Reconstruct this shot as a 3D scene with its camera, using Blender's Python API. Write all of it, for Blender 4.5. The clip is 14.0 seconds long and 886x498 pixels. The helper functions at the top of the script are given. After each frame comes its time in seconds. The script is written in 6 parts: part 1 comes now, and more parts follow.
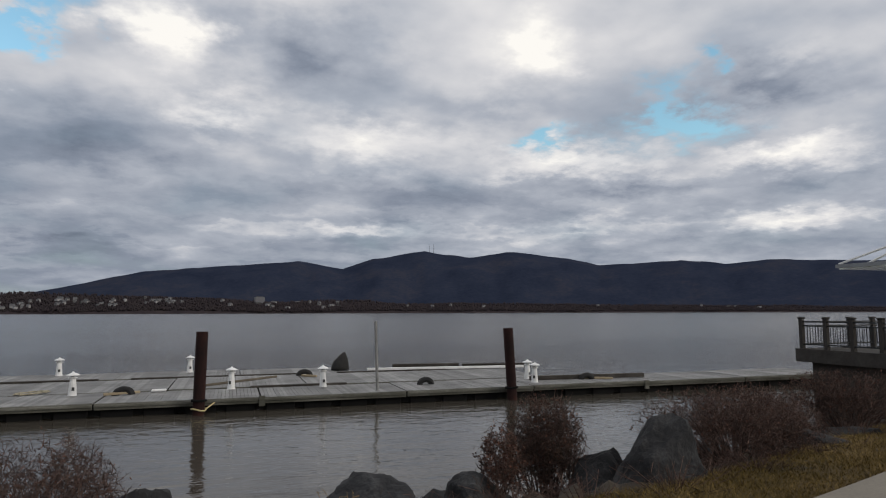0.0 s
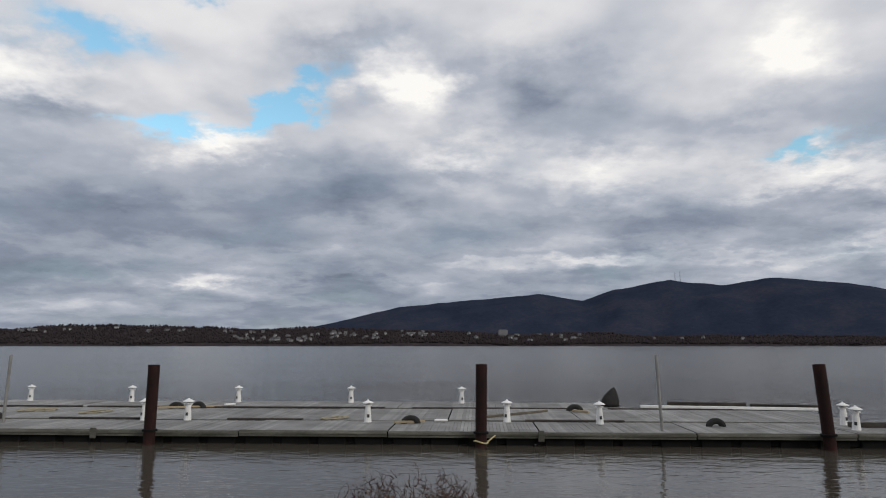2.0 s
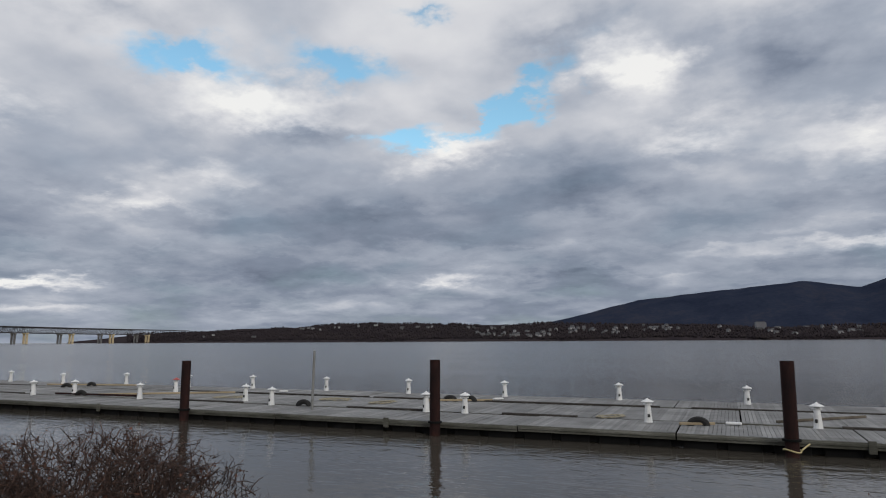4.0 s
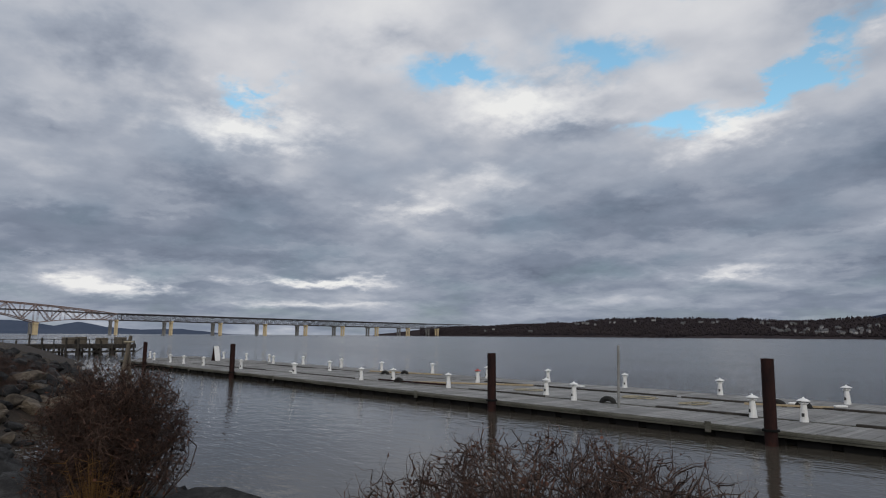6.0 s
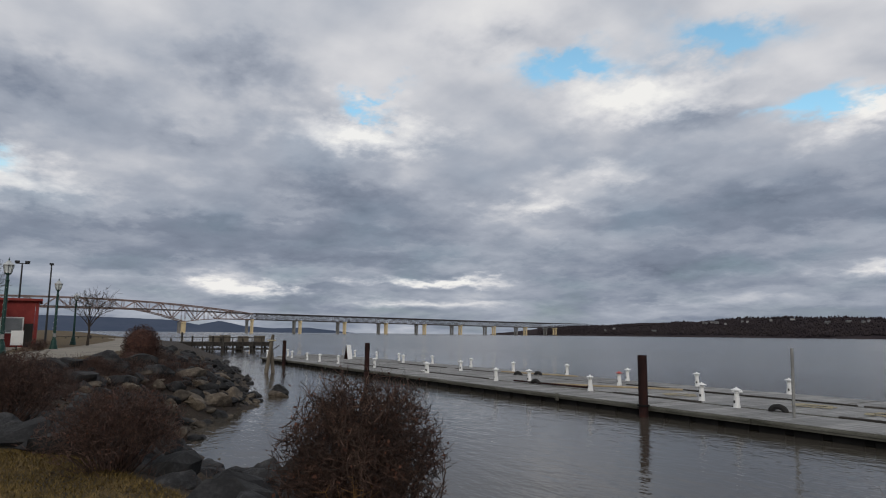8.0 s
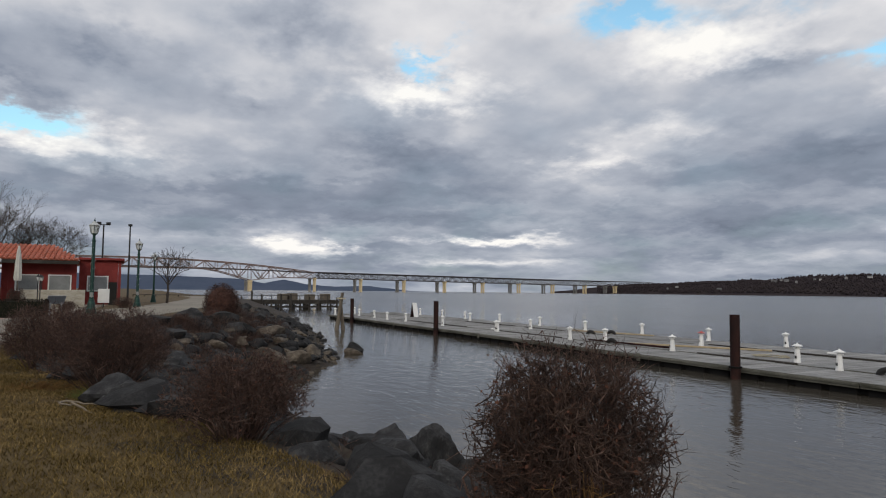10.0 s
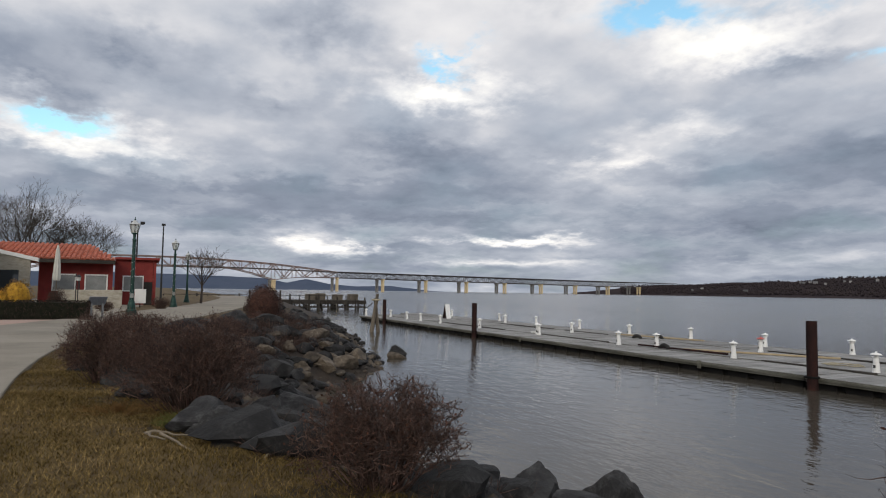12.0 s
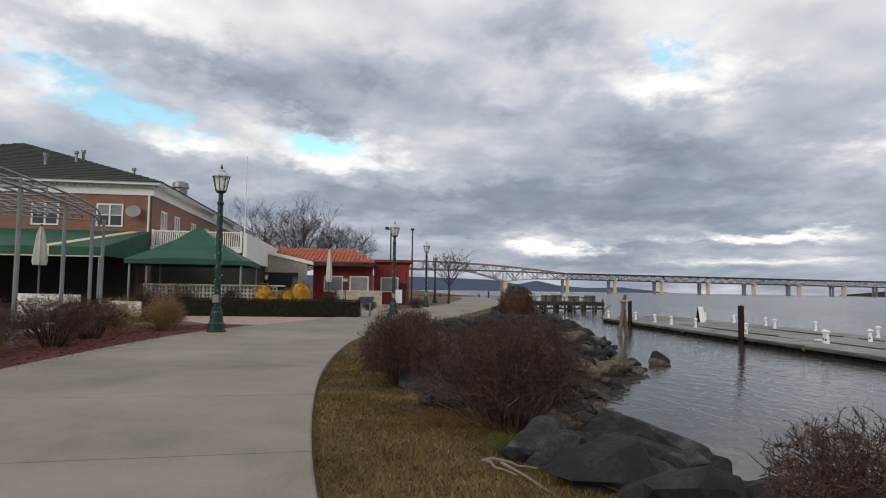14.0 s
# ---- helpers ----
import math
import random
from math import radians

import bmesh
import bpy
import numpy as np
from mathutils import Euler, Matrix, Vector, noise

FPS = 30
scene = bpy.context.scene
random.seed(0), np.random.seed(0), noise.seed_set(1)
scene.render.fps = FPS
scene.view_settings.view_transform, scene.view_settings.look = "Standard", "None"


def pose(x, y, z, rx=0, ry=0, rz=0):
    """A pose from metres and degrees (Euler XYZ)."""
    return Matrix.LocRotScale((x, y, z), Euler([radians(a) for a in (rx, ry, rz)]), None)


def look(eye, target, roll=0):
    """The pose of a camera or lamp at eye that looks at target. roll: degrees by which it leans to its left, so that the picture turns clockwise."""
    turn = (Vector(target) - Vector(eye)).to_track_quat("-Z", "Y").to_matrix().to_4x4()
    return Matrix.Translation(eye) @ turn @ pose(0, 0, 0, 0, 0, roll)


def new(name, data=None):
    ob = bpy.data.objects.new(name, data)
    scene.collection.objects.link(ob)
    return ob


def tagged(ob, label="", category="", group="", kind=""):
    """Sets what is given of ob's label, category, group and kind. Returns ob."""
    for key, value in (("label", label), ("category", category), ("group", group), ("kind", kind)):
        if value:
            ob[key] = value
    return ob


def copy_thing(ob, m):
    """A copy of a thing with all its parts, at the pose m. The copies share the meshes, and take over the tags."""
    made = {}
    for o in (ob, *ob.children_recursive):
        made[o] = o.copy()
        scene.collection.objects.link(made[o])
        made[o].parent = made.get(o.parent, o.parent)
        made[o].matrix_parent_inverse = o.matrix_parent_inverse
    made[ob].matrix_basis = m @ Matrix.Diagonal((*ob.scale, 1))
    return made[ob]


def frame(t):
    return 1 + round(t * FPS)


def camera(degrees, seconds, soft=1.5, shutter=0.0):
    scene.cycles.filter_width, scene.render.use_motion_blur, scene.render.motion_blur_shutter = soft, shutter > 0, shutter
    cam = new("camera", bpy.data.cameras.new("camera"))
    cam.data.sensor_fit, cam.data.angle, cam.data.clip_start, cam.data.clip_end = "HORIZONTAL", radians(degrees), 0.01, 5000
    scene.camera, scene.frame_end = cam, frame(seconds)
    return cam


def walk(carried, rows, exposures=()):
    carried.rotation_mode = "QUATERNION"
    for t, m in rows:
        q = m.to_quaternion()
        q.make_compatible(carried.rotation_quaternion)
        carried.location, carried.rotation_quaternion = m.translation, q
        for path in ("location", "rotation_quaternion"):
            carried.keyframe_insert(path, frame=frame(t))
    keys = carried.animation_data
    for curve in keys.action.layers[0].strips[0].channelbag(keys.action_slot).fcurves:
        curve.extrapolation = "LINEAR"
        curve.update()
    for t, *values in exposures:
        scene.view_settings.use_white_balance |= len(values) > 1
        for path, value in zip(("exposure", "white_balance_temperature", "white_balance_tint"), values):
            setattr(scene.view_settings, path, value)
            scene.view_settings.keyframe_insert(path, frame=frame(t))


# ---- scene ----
cam = camera(69.3, 14.0, soft=1.1)
PATH = [
    (0, (0.315, -3.043, 3.983), (0.934, -1.151, 4.177), -0.1),
    (0.5, (0.018, -2.821, 3.998), (0.448, -0.876, 4.186), -0.1),
    (1, (-0.167, -2.451, 3.999), (0.022, -0.468, 4.172), -0.1),
    (1.5, (-0.489, -2.186, 4.006), (-0.481, -0.197, 4.218), 0.0),
    (2, (-0.925, -1.988, 3.99), (-1.031, -0.013, 4.284), 0.0),
    (2.5, (-1.264, -1.728, 3.971), (-1.668, 0.207, 4.275), 0.1),
    (2.7, (-1.418, -1.656, 3.975), (-1.908, 0.258, 4.28), 0.2),
    (4.8, (-3.201, -1.273, 4.006), (-4.17, 0.455, 4.277), -0.1),
    (5, (-3.367, -1.252, 3.982), (-4.402, 0.436, 4.255), 0.2),
    (5.5, (-3.859, -1.21, 3.935), (-5.195, 0.253, 4.205), 0.3),
    (6, (-4.288, -1.193, 3.968), (-5.76, 0.135, 4.234), 0.3),
    (6.5, (-4.721, -1.251, 3.962), (-6.245, 0.015, 4.229), 0.4),
    (7, (-5.132, -1.364, 3.955), (-6.707, -0.161, 4.218), 0.4),
    (7.5, (-5.461, -1.49, 3.97), (-7.106, -0.384, 4.233), 0.5),
    (8, (-5.908, -1.587, 4.018), (-7.595, -0.545, 4.279), 0.5),
    (8.5, (-6.283, -1.686, 3.97), (-8.014, -0.697, 4.124), 0.5),
    (8.7, (-6.436, -1.711, 3.972), (-8.184, -0.75, 4.113), 0.6),
    (10.8, (-7.934, -2.256, 4.122), (-9.722, -1.37, 4.254), 0.6),
    (11, (-8.17, -2.325, 4.163), (-9.958, -1.439, 4.296), 0.7),
    (11.5, (-8.699, -2.451, 4.109), (-10.488, -1.568, 4.242), 0.7),
    (12, (-9.229, -2.721, 4.12), (-11.043, -1.888, 4.251), 0.8),
    (12.5, (-9.687, -2.994, 4.131), (-11.547, -2.272, 4.264), 0.8),
    (13, (-10.324, -3.208, 4.082), (-12.266, -2.746, 4.207), 0.9),
    (13.5, (-10.873, -3.39, 4.055), (-12.852, -3.131, 4.181), 0.9),
    (14, (-11.405, -3.519, 4.022), (-13.395, -3.367, 4.148), 0.8),
]
walk(cam, [(t, look(eye, target, roll)) for t, eye, target, roll in PATH], [(0, 0.16, 6750, 10), (2.7, 0.17, 6600, 10), (4.8, -0.05, 6450, 10), (7.5, -0.03, 6500, 10), (8.2, 0.04, 6600, 10), (9.6, 0.16, 6680, 10), (11, 0.26, 6700, 10), (14, 0.41, 6800, 10)])

# ---- world: broken winter cloud over a clear sky ----
SUN_EL, SUN_AZ = radians(24), radians(-128)          # azimuth from +y towards +x is negative
world = bpy.data.worlds.new("winter_sky")
scene.world = world
world.use_nodes = True
wt = world.node_tree
wt.nodes.clear()


class Nodes:
    """Short hand for building a node tree."""

    def __init__(self, tree):
        self.t = tree

    def n(self, kind, inputs=(), **props):
        nd = self.t.nodes.new(kind)
        for k, v in props.items():
            setattr(nd, k, v)
        for k, v in dict(inputs).items():
            if isinstance(v, bpy.types.NodeSocket):
                self.t.links.new(v, nd.inputs[k])
            else:
                nd.inputs[k].default_value = v
        return nd

    def m(self, op, a, b=None, c=None, clamp=False):
        ins = {0: a}
        if b is not None:
            ins[1] = b
        if c is not None:
            ins[2] = c
        return self.n("ShaderNodeMath", ins, operation=op, use_clamp=clamp).outputs[0]

    def ramp(self, fac, stops, mode="LINEAR"):
        nd = self.n("ShaderNodeValToRGB", {0: fac})
        cr = nd.color_ramp
        cr.interpolation = mode
        while len(cr.elements) < len(stops):
            cr.elements.new(0.5)
        for e, (p, c) in zip(cr.elements, stops):
            e.position = p
            e.color = (*c, 1)
        return nd.outputs[0]

    def noise(self, vec, scale, detail=4, rough=0.55, dist=0.0):
        return self.n("ShaderNodeTexNoise", {"Vector": vec, "Scale": scale, "Detail": detail, "Roughness": rough, "Distortion": dist}).outputs[0]

    def mix(self, fac, a, b):
        nd = self.n("ShaderNodeMix", data_type="RGBA")
        for i, v in ((0, fac), (6, a), (7, b)):
            if isinstance(v, bpy.types.NodeSocket):
                self.t.links.new(v, nd.inputs[i])
            else:
                nd.inputs[i].default_value = (*v, 1) if i and len(v) == 3 else v
        return nd.outputs[2]


W = Nodes(wt)
direction = W.n("ShaderNodeTexCoord").outputs["Generated"]
sep = W.n("ShaderNodeSeparateXYZ", {0: direction})
dx, dy, dz = sep.outputs
az = W.m("MULTIPLY", W.m("ARCTAN2", W.m("MULTIPLY", dx, -1.0), dy), 5.7296)      # tens of degrees, to the left
el = W.m("MULTIPLY", W.m("ARCSINE", dz), 5.7296)
flat2 = W.m("ADD", W.m("MAXIMUM", dz, 0.0), 0.24)
plane2 = W.n("ShaderNodeCombineXYZ", {0: W.m("DIVIDE", dx, flat2), 1: W.m("DIVIDE", dy, flat2), 2: 0.0}).outputs[0]
sheet = W.n("ShaderNodeCombineXYZ", {0: az, 1: el, 2: 0.0}).outputs[0]
ripple = W.n("ShaderNodeTexNoise", {"Vector": plane2, "Scale": 3.2, "Detail": 5.0, "Roughness": 0.6}).outputs[1]
bent = W.n("ShaderNodeVectorMath", {0: ripple, 1: (0.5, 0.5, 0.5)}, operation="SUBTRACT").outputs[0]
settle = W.n("ShaderNodeMapRange", {0: el, 1: 0.2, 2: 1.6, 3: 0.2, 4: 1.0}).outputs[0]
bent = W.n("ShaderNodeVectorMath", {0: bent, 1: W.n("ShaderNodeCombineXYZ", {0: 1.3, 1: W.m("MULTIPLY", settle, 0.7), 2: 0.0}).outputs[0]}, operation="MULTIPLY").outputs[0]
sheet = W.n("ShaderNodeVectorMath", {0: sheet, 1: bent}, operation="ADD").outputs[0]
frill = W.n("ShaderNodeTexNoise", {"Vector": plane2, "Scale": 11.0, "Detail": 5.0, "Roughness": 0.6}).outputs[1]
frill = W.n("ShaderNodeVectorMath", {0: frill, 1: (0.5, 0.5, 0.5)}, operation="SUBTRACT").outputs[0]
calm = W.n("ShaderNodeMapRange", {0: el, 1: 0.2, 2: 1.6, 3: 0.12, 4: 1.0}).outputs[0]
frill = W.n("ShaderNodeVectorMath", {0: frill, 1: W.n("ShaderNodeCombineXYZ", {0: 0.8, 1: W.m("MULTIPLY", calm, 0.42), 2: 0.0}).outputs[0]}, operation="MULTIPLY").outputs[0]
sheet = W.n("ShaderNodeVectorMath", {0: sheet, 1: frill}, operation="ADD").outputs[0]


def patches(rows):
    """Soft ellipses on the sky: azimuth, elevation, half width, half height (degrees), tilt, strength."""
    total = None
    for a, e, w, h, tilt, s in rows:
        mp = W.n("ShaderNodeMapping", {0: sheet, 1: (a / 10, e / 10, 0), 2: (0, 0, radians(tilt)), 3: (w / 10, h / 10, 1)}, vector_type="TEXTURE")
        g = W.n("ShaderNodeTexGradient", {0: mp.outputs[0]}, gradient_type="QUADRATIC_SPHERE").outputs[1]
        g = W.m("MULTIPLY", g, float(s))
        total = g if total is None else W.m("ADD", total, g)
    return total


GAPS = [
    (-39, 15.2, 9.0, 2.9, 3, 1), (-36.3, 17.5, 3.6, 3.9, 0, 0.8), (-28, 15, 6.0, 1.6, 0, 0.8), (-41, 20, 2.6, 2.0, 0, 0.7), (20, 19.2, 5.0, 1.6, -30, .7), (15.5, 21.6, 10.5, 2.7, -33, 1.15),
    (27, 17.6, 6.6, 2.3, -8, 1), (34, 24, 9.6, 2.9, 8, 0.9), (46, 22.8, 9.0, 2.2, 0, 0.9), (27, 28.6, 6.0, 1.3, 0, .45), (64.3, 20.8, 4.8, 2.1, 0, 0.95), (114, 14.8, 13.2, 3.9, 14, 1), (97.5, 13.2, 7.2, 1.7, 8, 0.9),
]
# pale sunlit billows, towards the open river and then upriver
BRIGHT_RIVER = [
    (6.2, 22.6, 6.0, 4.5, 10, .24), (-26.8, 23, 6.5, 4, 0, .2), (-29, 13.2, 16, 3.0, 0, .2), (-46.8, 7.1, 13, 2, 0, .22), (1, 16.7, 9, 3.4, 0, .13), (-47, 12.3, 9, 2, 0, .2), (40.5, 20.3, 13, 3.8, 0, .24), (23, 16.6, 8, 2.4, -10, .22),
    (-11, 14.6, 14, 3.2, 0, .15), (45, 13.6, 9, 3.0, 0, .1), (-10, 7.2, 16, 1.5, 0, .13), (-30, 7, 14, 1.4, 0, .13), (23.5, 5.1, 6, 1.2, 0, .18),
]
BRIGHT_UPRIVER = [
    (65.5, 18, 11, 3.4, 0, .30), (49.3, 11.2, 9, 2.4, 0, .14), (76.8, 3.85, 8, 1.25, 1, .46), (59.2, 4.6, 10.5, .75, 0, .44), (95, 11.7, 13, 3.2, 8, .26), (118, 16.5, 6, 4, 0, .2), (107, 11.8, 8, 2.2, 6, .16), (115, 22, 14, 4, 0, .16), (60, 2.6, 12, .7, 0, .22),
]
# slate-grey cloud bellies
DARK_RIVER = [
    (-6, 22.6, 14, 6.2, 0, .22), (12, 12.8, 15, 6, -8, .20), (-45.5, 17.6, 11, 3.2, 0, .2), (-17, 10.2, 19, 2.4, 0, .16), (-35, 9.9, 16, 2.3, 0, .14), (13, 5.4, 13, 1.8, 0, .14), (31, 10.2, 21, 5, 0, .2), (12.6, 26.4, 11, 3.6, 0, .14), (36, 17.6, 8, 2.4, 0, .12), (41, 5.6, 14, 2, 0, .14), (-22, 18.5, 10, 3, 0, .08),
]
DARK_UPRIVER = [
    (68, 12.2, 18, 3.6, 0, .18), (77, 22.6, 11, 5, 0, .2), (53, 26, 11, 4, 0, .14), (71, 6.7, 17, 1.9, 0, .17), (92, 18.6, 12, 4.4, 6, .18), (64, 9.2, 30, 3.4, 0, .12), (81, 16, 10, 3, 0, .12), (106, 18.4, 19, 3.4, 8, .2), (97.6, 15.7, 9, 2.2, 8, .16), (85, 8.2, 24, 3.2, 0, .14),
]

puff = W.noise(plane2, 2.3, 3, 0.42, 0.0)
small = W.noise(plane2, 6.0, 5, 0.48, 0.0)
low = W.noise(W.n("ShaderNodeMapping", {0: sheet, 3: (0.5, 4.2, 1.0)}).outputs[0], 1.3, 5, 0.5, 0.0)
tone = W.m("ADD", W.m("ADD", W.m("MULTIPLY", puff, 0.52), 0.185), W.m("MULTIPLY", small, 0.24))
band = W.n("ShaderNodeMapRange", {0: el, 1: 0.3, 2: 1.5, 3: 0.6, 4: 0.0}).outputs[0]
tone = W.m("ADD", tone, W.m("MULTIPLY", W.m("SUBTRACT", low, 0.5), band))
lift = W.n("ShaderNodeMapRange", {0: el, 1: 0.4, 2: 2.6, 3: -0.16, 4: 0.06}).outputs[0]
tone = W.m("ADD", tone, lift)
for rows in (BRIGHT_RIVER, BRIGHT_UPRIVER):
    tone = W.m("ADD", tone, W.m("MULTIPLY", patches(rows), 1.85))
for rows in (DARK_RIVER, DARK_UPRIVER):
    tone = W.m("SUBTRACT", tone, W.m("MULTIPLY", patches(rows), 1.2))
cloud = W.ramp(tone, [(0.16, (0.130, 0.156, 0.212)), (0.34, (0.218, 0.253, 0.325)), (0.50, (0.365, 0.40, 0.47)), (0.66, (0.63, 0.64, 0.675)), (0.86, (0.86, 0.855, 0.84))])
holes = patches(GAPS)
gap = W.m("ADD", W.m("MULTIPLY", holes, 1.7), W.m("MULTIPLY", W.m("SUBTRACT", puff, 0.5), -0.6))
gap = W.m("ADD", gap, W.m("MULTIPLY", W.m("MULTIPLY", W.m("SUBTRACT", small, 0.5), -3.0), W.m("MINIMUM", W.m("MULTIPLY", holes, 2.5), 1.0)))
gap = W.n("ShaderNodeMapRange", {0: gap, 1: -0.05, 2: 1.2, 3: 0.0, 4: 1.0}, interpolation_type="SMOOTHSTEP").outputs[0]
clear = W.n("ShaderNodeTexSky", sky_type="NISHITA", sun_disc=False, sun_elevation=SUN_EL, sun_rotation=-SUN_AZ, air_density=1.0, dust_density=0.6, ozone_density=1.5).outputs[0]
clear = W.n("ShaderNodeVectorMath", {0: clear, 1: (0.155, 0.19, 0.17)}, operation="MULTIPLY").outputs[0]
shown = W.mix(gap, cloud, clear)
W.n("ShaderNodeOutputWorld", {0: W.n("ShaderNodeBackground", {0: shown, 1: 1.0}).outputs[0]})

sun = new("sun", bpy.data.lights.new("sun", "SUN"))
sun.data.energy, sun.data.angle, sun.data.color = 0.9, radians(14), (1.0, 0.93, 0.82)
sun.matrix_world = look((0, 0, 60), (0 - math.sin(-SUN_AZ) * math.cos(SUN_EL), -math.cos(SUN_AZ) * math.cos(SUN_EL), 60 - math.sin(SUN_EL)))


# ---- materials ----
def material(name, colours, scale=4.0, rough=0.8, bump=0.3, fine=40.0, metal=0.0, bump_size=0.02, spread=0.0, coords="Object", stretch=(1, 1, 1), spec=0.4, islands=0.0):
    """A surface of two or three mixed colours: large stains, fine grain and relief; spread: how far objects differ from one another."""
    mt = bpy.data.materials.new(name)
    mt.use_nodes = True
    t = Nodes(mt.node_tree)
    b = mt.node_tree.nodes["Principled BSDF"]
    vec = t.n("ShaderNodeTexCoord").outputs[coords]
    vec = t.n("ShaderNodeMapping", {0: vec, 3: stretch}).outputs[0]
    big, small = t.noise(vec, scale, 5, 0.6, 0.3), t.noise(vec, fine, 4, 0.65)
    mixed = t.m("ADD", t.m("MULTIPLY", big, 0.65), t.m("MULTIPLY", small, 0.35))
    n = len(colours)
    col = t.ramp(mixed, [(0.32 + 0.36 * i / max(1, n - 1), c) for i, c in enumerate(colours)])
    if islands:
        rnd = t.n("ShaderNodeNewGeometry").outputs["Random Per Island"]
        col = t.n("ShaderNodeHueSaturation", {"Color": col, "Value": t.m("ADD", t.m("MULTIPLY", t.m("POWER", rnd, 2.2), 2 * islands), 1 - 0.6 * islands)}).outputs[0]
    if spread:
        rnd = t.n("ShaderNodeObjectInfo").outputs["Random"]
        hsv = t.n("ShaderNodeHueSaturation", {"Color": col, "Value": t.m("ADD", t.m("MULTIPLY", rnd, 2 * spread), 1 - spread)})
        col = hsv.outputs[0]
    mt.node_tree.links.new(col, b.inputs["Base Color"])
    mt.node_tree.links.new(t.m("ADD", t.m("MULTIPLY", small, 0.25), rough - 0.12, clamp=True), b.inputs["Roughness"])
    b.inputs["Metallic"].default_value = metal
    b.inputs["Specular IOR Level"].default_value = spec
    if bump:
        bp = t.n("ShaderNodeBump", {"Strength": bump, "Distance": bump_size, "Height": mixed})
        mt.node_tree.links.new(bp.outputs[0], b.inputs["Normal"])
    return mt


M = {}
M["concrete"] = material("path_concrete", [(0.135, 0.12, 0.097), (0.215, 0.192, 0.156), (0.27, 0.243, 0.2)], 0.55, 0.85, 0.35, 45, bump_size=0.006, spread=0.07)
M["grass"] = material("winter_grass", [(0.032, 0.022, 0.009), (0.066, 0.042, 0.016), (0.098, 0.066, 0.025), (0.16, 0.112, 0.05)], 0.9, 0.95, 0.9, 38, bump_size=0.03)
M["soil"] = material("bank_soil", [(0.011, 0.008, 0.006), (0.028, 0.02, 0.014), (0.05, 0.036, 0.025)], 1.2, 0.95, 0.9, 30, bump_size=0.05)
M["rock"] = material("dark_riprap_stone", [(0.008, 0.008, 0.009), (0.021, 0.021, 0.022), (0.066, 0.066, 0.067)], 2.2, 0.8, 0.9, 22, bump_size=0.04, spread=0.45, spec=0.25)
M["tan_rock"] = material("tan_riprap_stone", [(0.024, 0.018, 0.013), (0.07, 0.055, 0.04), (0.165, 0.138, 0.105)], 2.2, 0.85, 0.7, 22, bump_size=0.03, spread=0.35)
M["twig"] = material("bare_twig_bark", [(0.024, 0.013, 0.010), (0.058, 0.033, 0.025), (0.11, 0.07, 0.053)], 3.0, 0.9, 0.2, 40, spread=0.15, islands=0.75)
M["deck"] = material("weathered_dock_boards", [(0.10, 0.098, 0.094), (0.20, 0.198, 0.192), (0.29, 0.286, 0.28)], 0.7, 0.62, 0.35, 30, bump_size=0.006, spread=0.12, islands=0.22)
M["fender"] = material("wet_dock_timber", [(0.03, 0.03, 0.02), (0.10, 0.098, 0.08), (0.21, 0.205, 0.18)], 1.3, 0.8, 0.5, 18, bump_size=0.01, stretch=(0.35, 1, 2.0), spread=0.12)
M["float"] = material("black_dock_float", [(0.006, 0.006, 0.006), (0.014, 0.014, 0.014)], 2, 0.85, 0.2, spec=0.1)
M["rust"] = material("rusted_steel_pile", [(0.010, 0.006, 0.006), (0.024, 0.010, 0.009), (0.058, 0.022, 0.016)], 1.4, 0.8, 0.6, 16, bump_size=0.012, stretch=(1, 1, 0.4), spec=0.2)
M["white"] = material("white_plastic", [(0.62, 0.62, 0.60), (0.78, 0.78, 0.77), (0.83, 0.83, 0.82)], 3, 0.45, 0.05, spread=0.04)
M["grey_pipe"] = material("galvanised_pipe", [(0.16, 0.16, 0.15), (0.27, 0.27, 0.26), (0.36, 0.36, 0.35)], 3, 0.55, 0.1, metal=0.4)
M["tyre"] = material("old_rubber", [(0.012, 0.012, 0.012), (0.028, 0.027, 0.026)], 4, 0.85, 0.3)
M["rope"] = material("frayed_rope", [(0.25, 0.22, 0.15), (0.45, 0.41, 0.31)], 8, 0.95, 0.5)
M["yellow_rope"] = material("yellow_rope", [(0.45, 0.36, 0.14), (0.66, 0.58, 0.36)], 8, 0.9, 0.4)
M["wood"] = material("old_timber", [(0.06, 0.05, 0.038), (0.13, 0.11, 0.085), (0.2, 0.175, 0.14)], 1.5, 0.9, 0.5, 20, stretch=(1, 1, 0.3), spread=0.15)
M["dark_wood"] = material("black_pier_timber", [(0.015, 0.013, 0.011), (0.04, 0.035, 0.03), (0.075, 0.068, 0.06)], 1.2, 0.9, 0.5, 14, spread=0.2)
M["far_woods"] = material("bare_winter_woods", [(0.028, 0.024, 0.028), (0.041, 0.034, 0.037), (0.058, 0.048, 0.047)], 0.03, 1.0, 0.0, 0.3, spec=0.0)
# the blue of distance haze is mixed into the mountain and hill colours
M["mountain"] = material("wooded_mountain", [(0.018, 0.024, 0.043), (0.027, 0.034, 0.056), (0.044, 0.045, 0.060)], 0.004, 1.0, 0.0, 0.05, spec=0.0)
M["blue_hill"] = material("haze_blue_hill", [(0.062, 0.082, 0.125), (0.085, 0.105, 0.15)], 0.004, 1.0, 0.0, 0.05, spec=0.0)
M["steel"] = material("bridge_steel", [(0.062, 0.058, 0.064), (0.10, 0.092, 0.095)], 0.1, 0.7, 0.0)
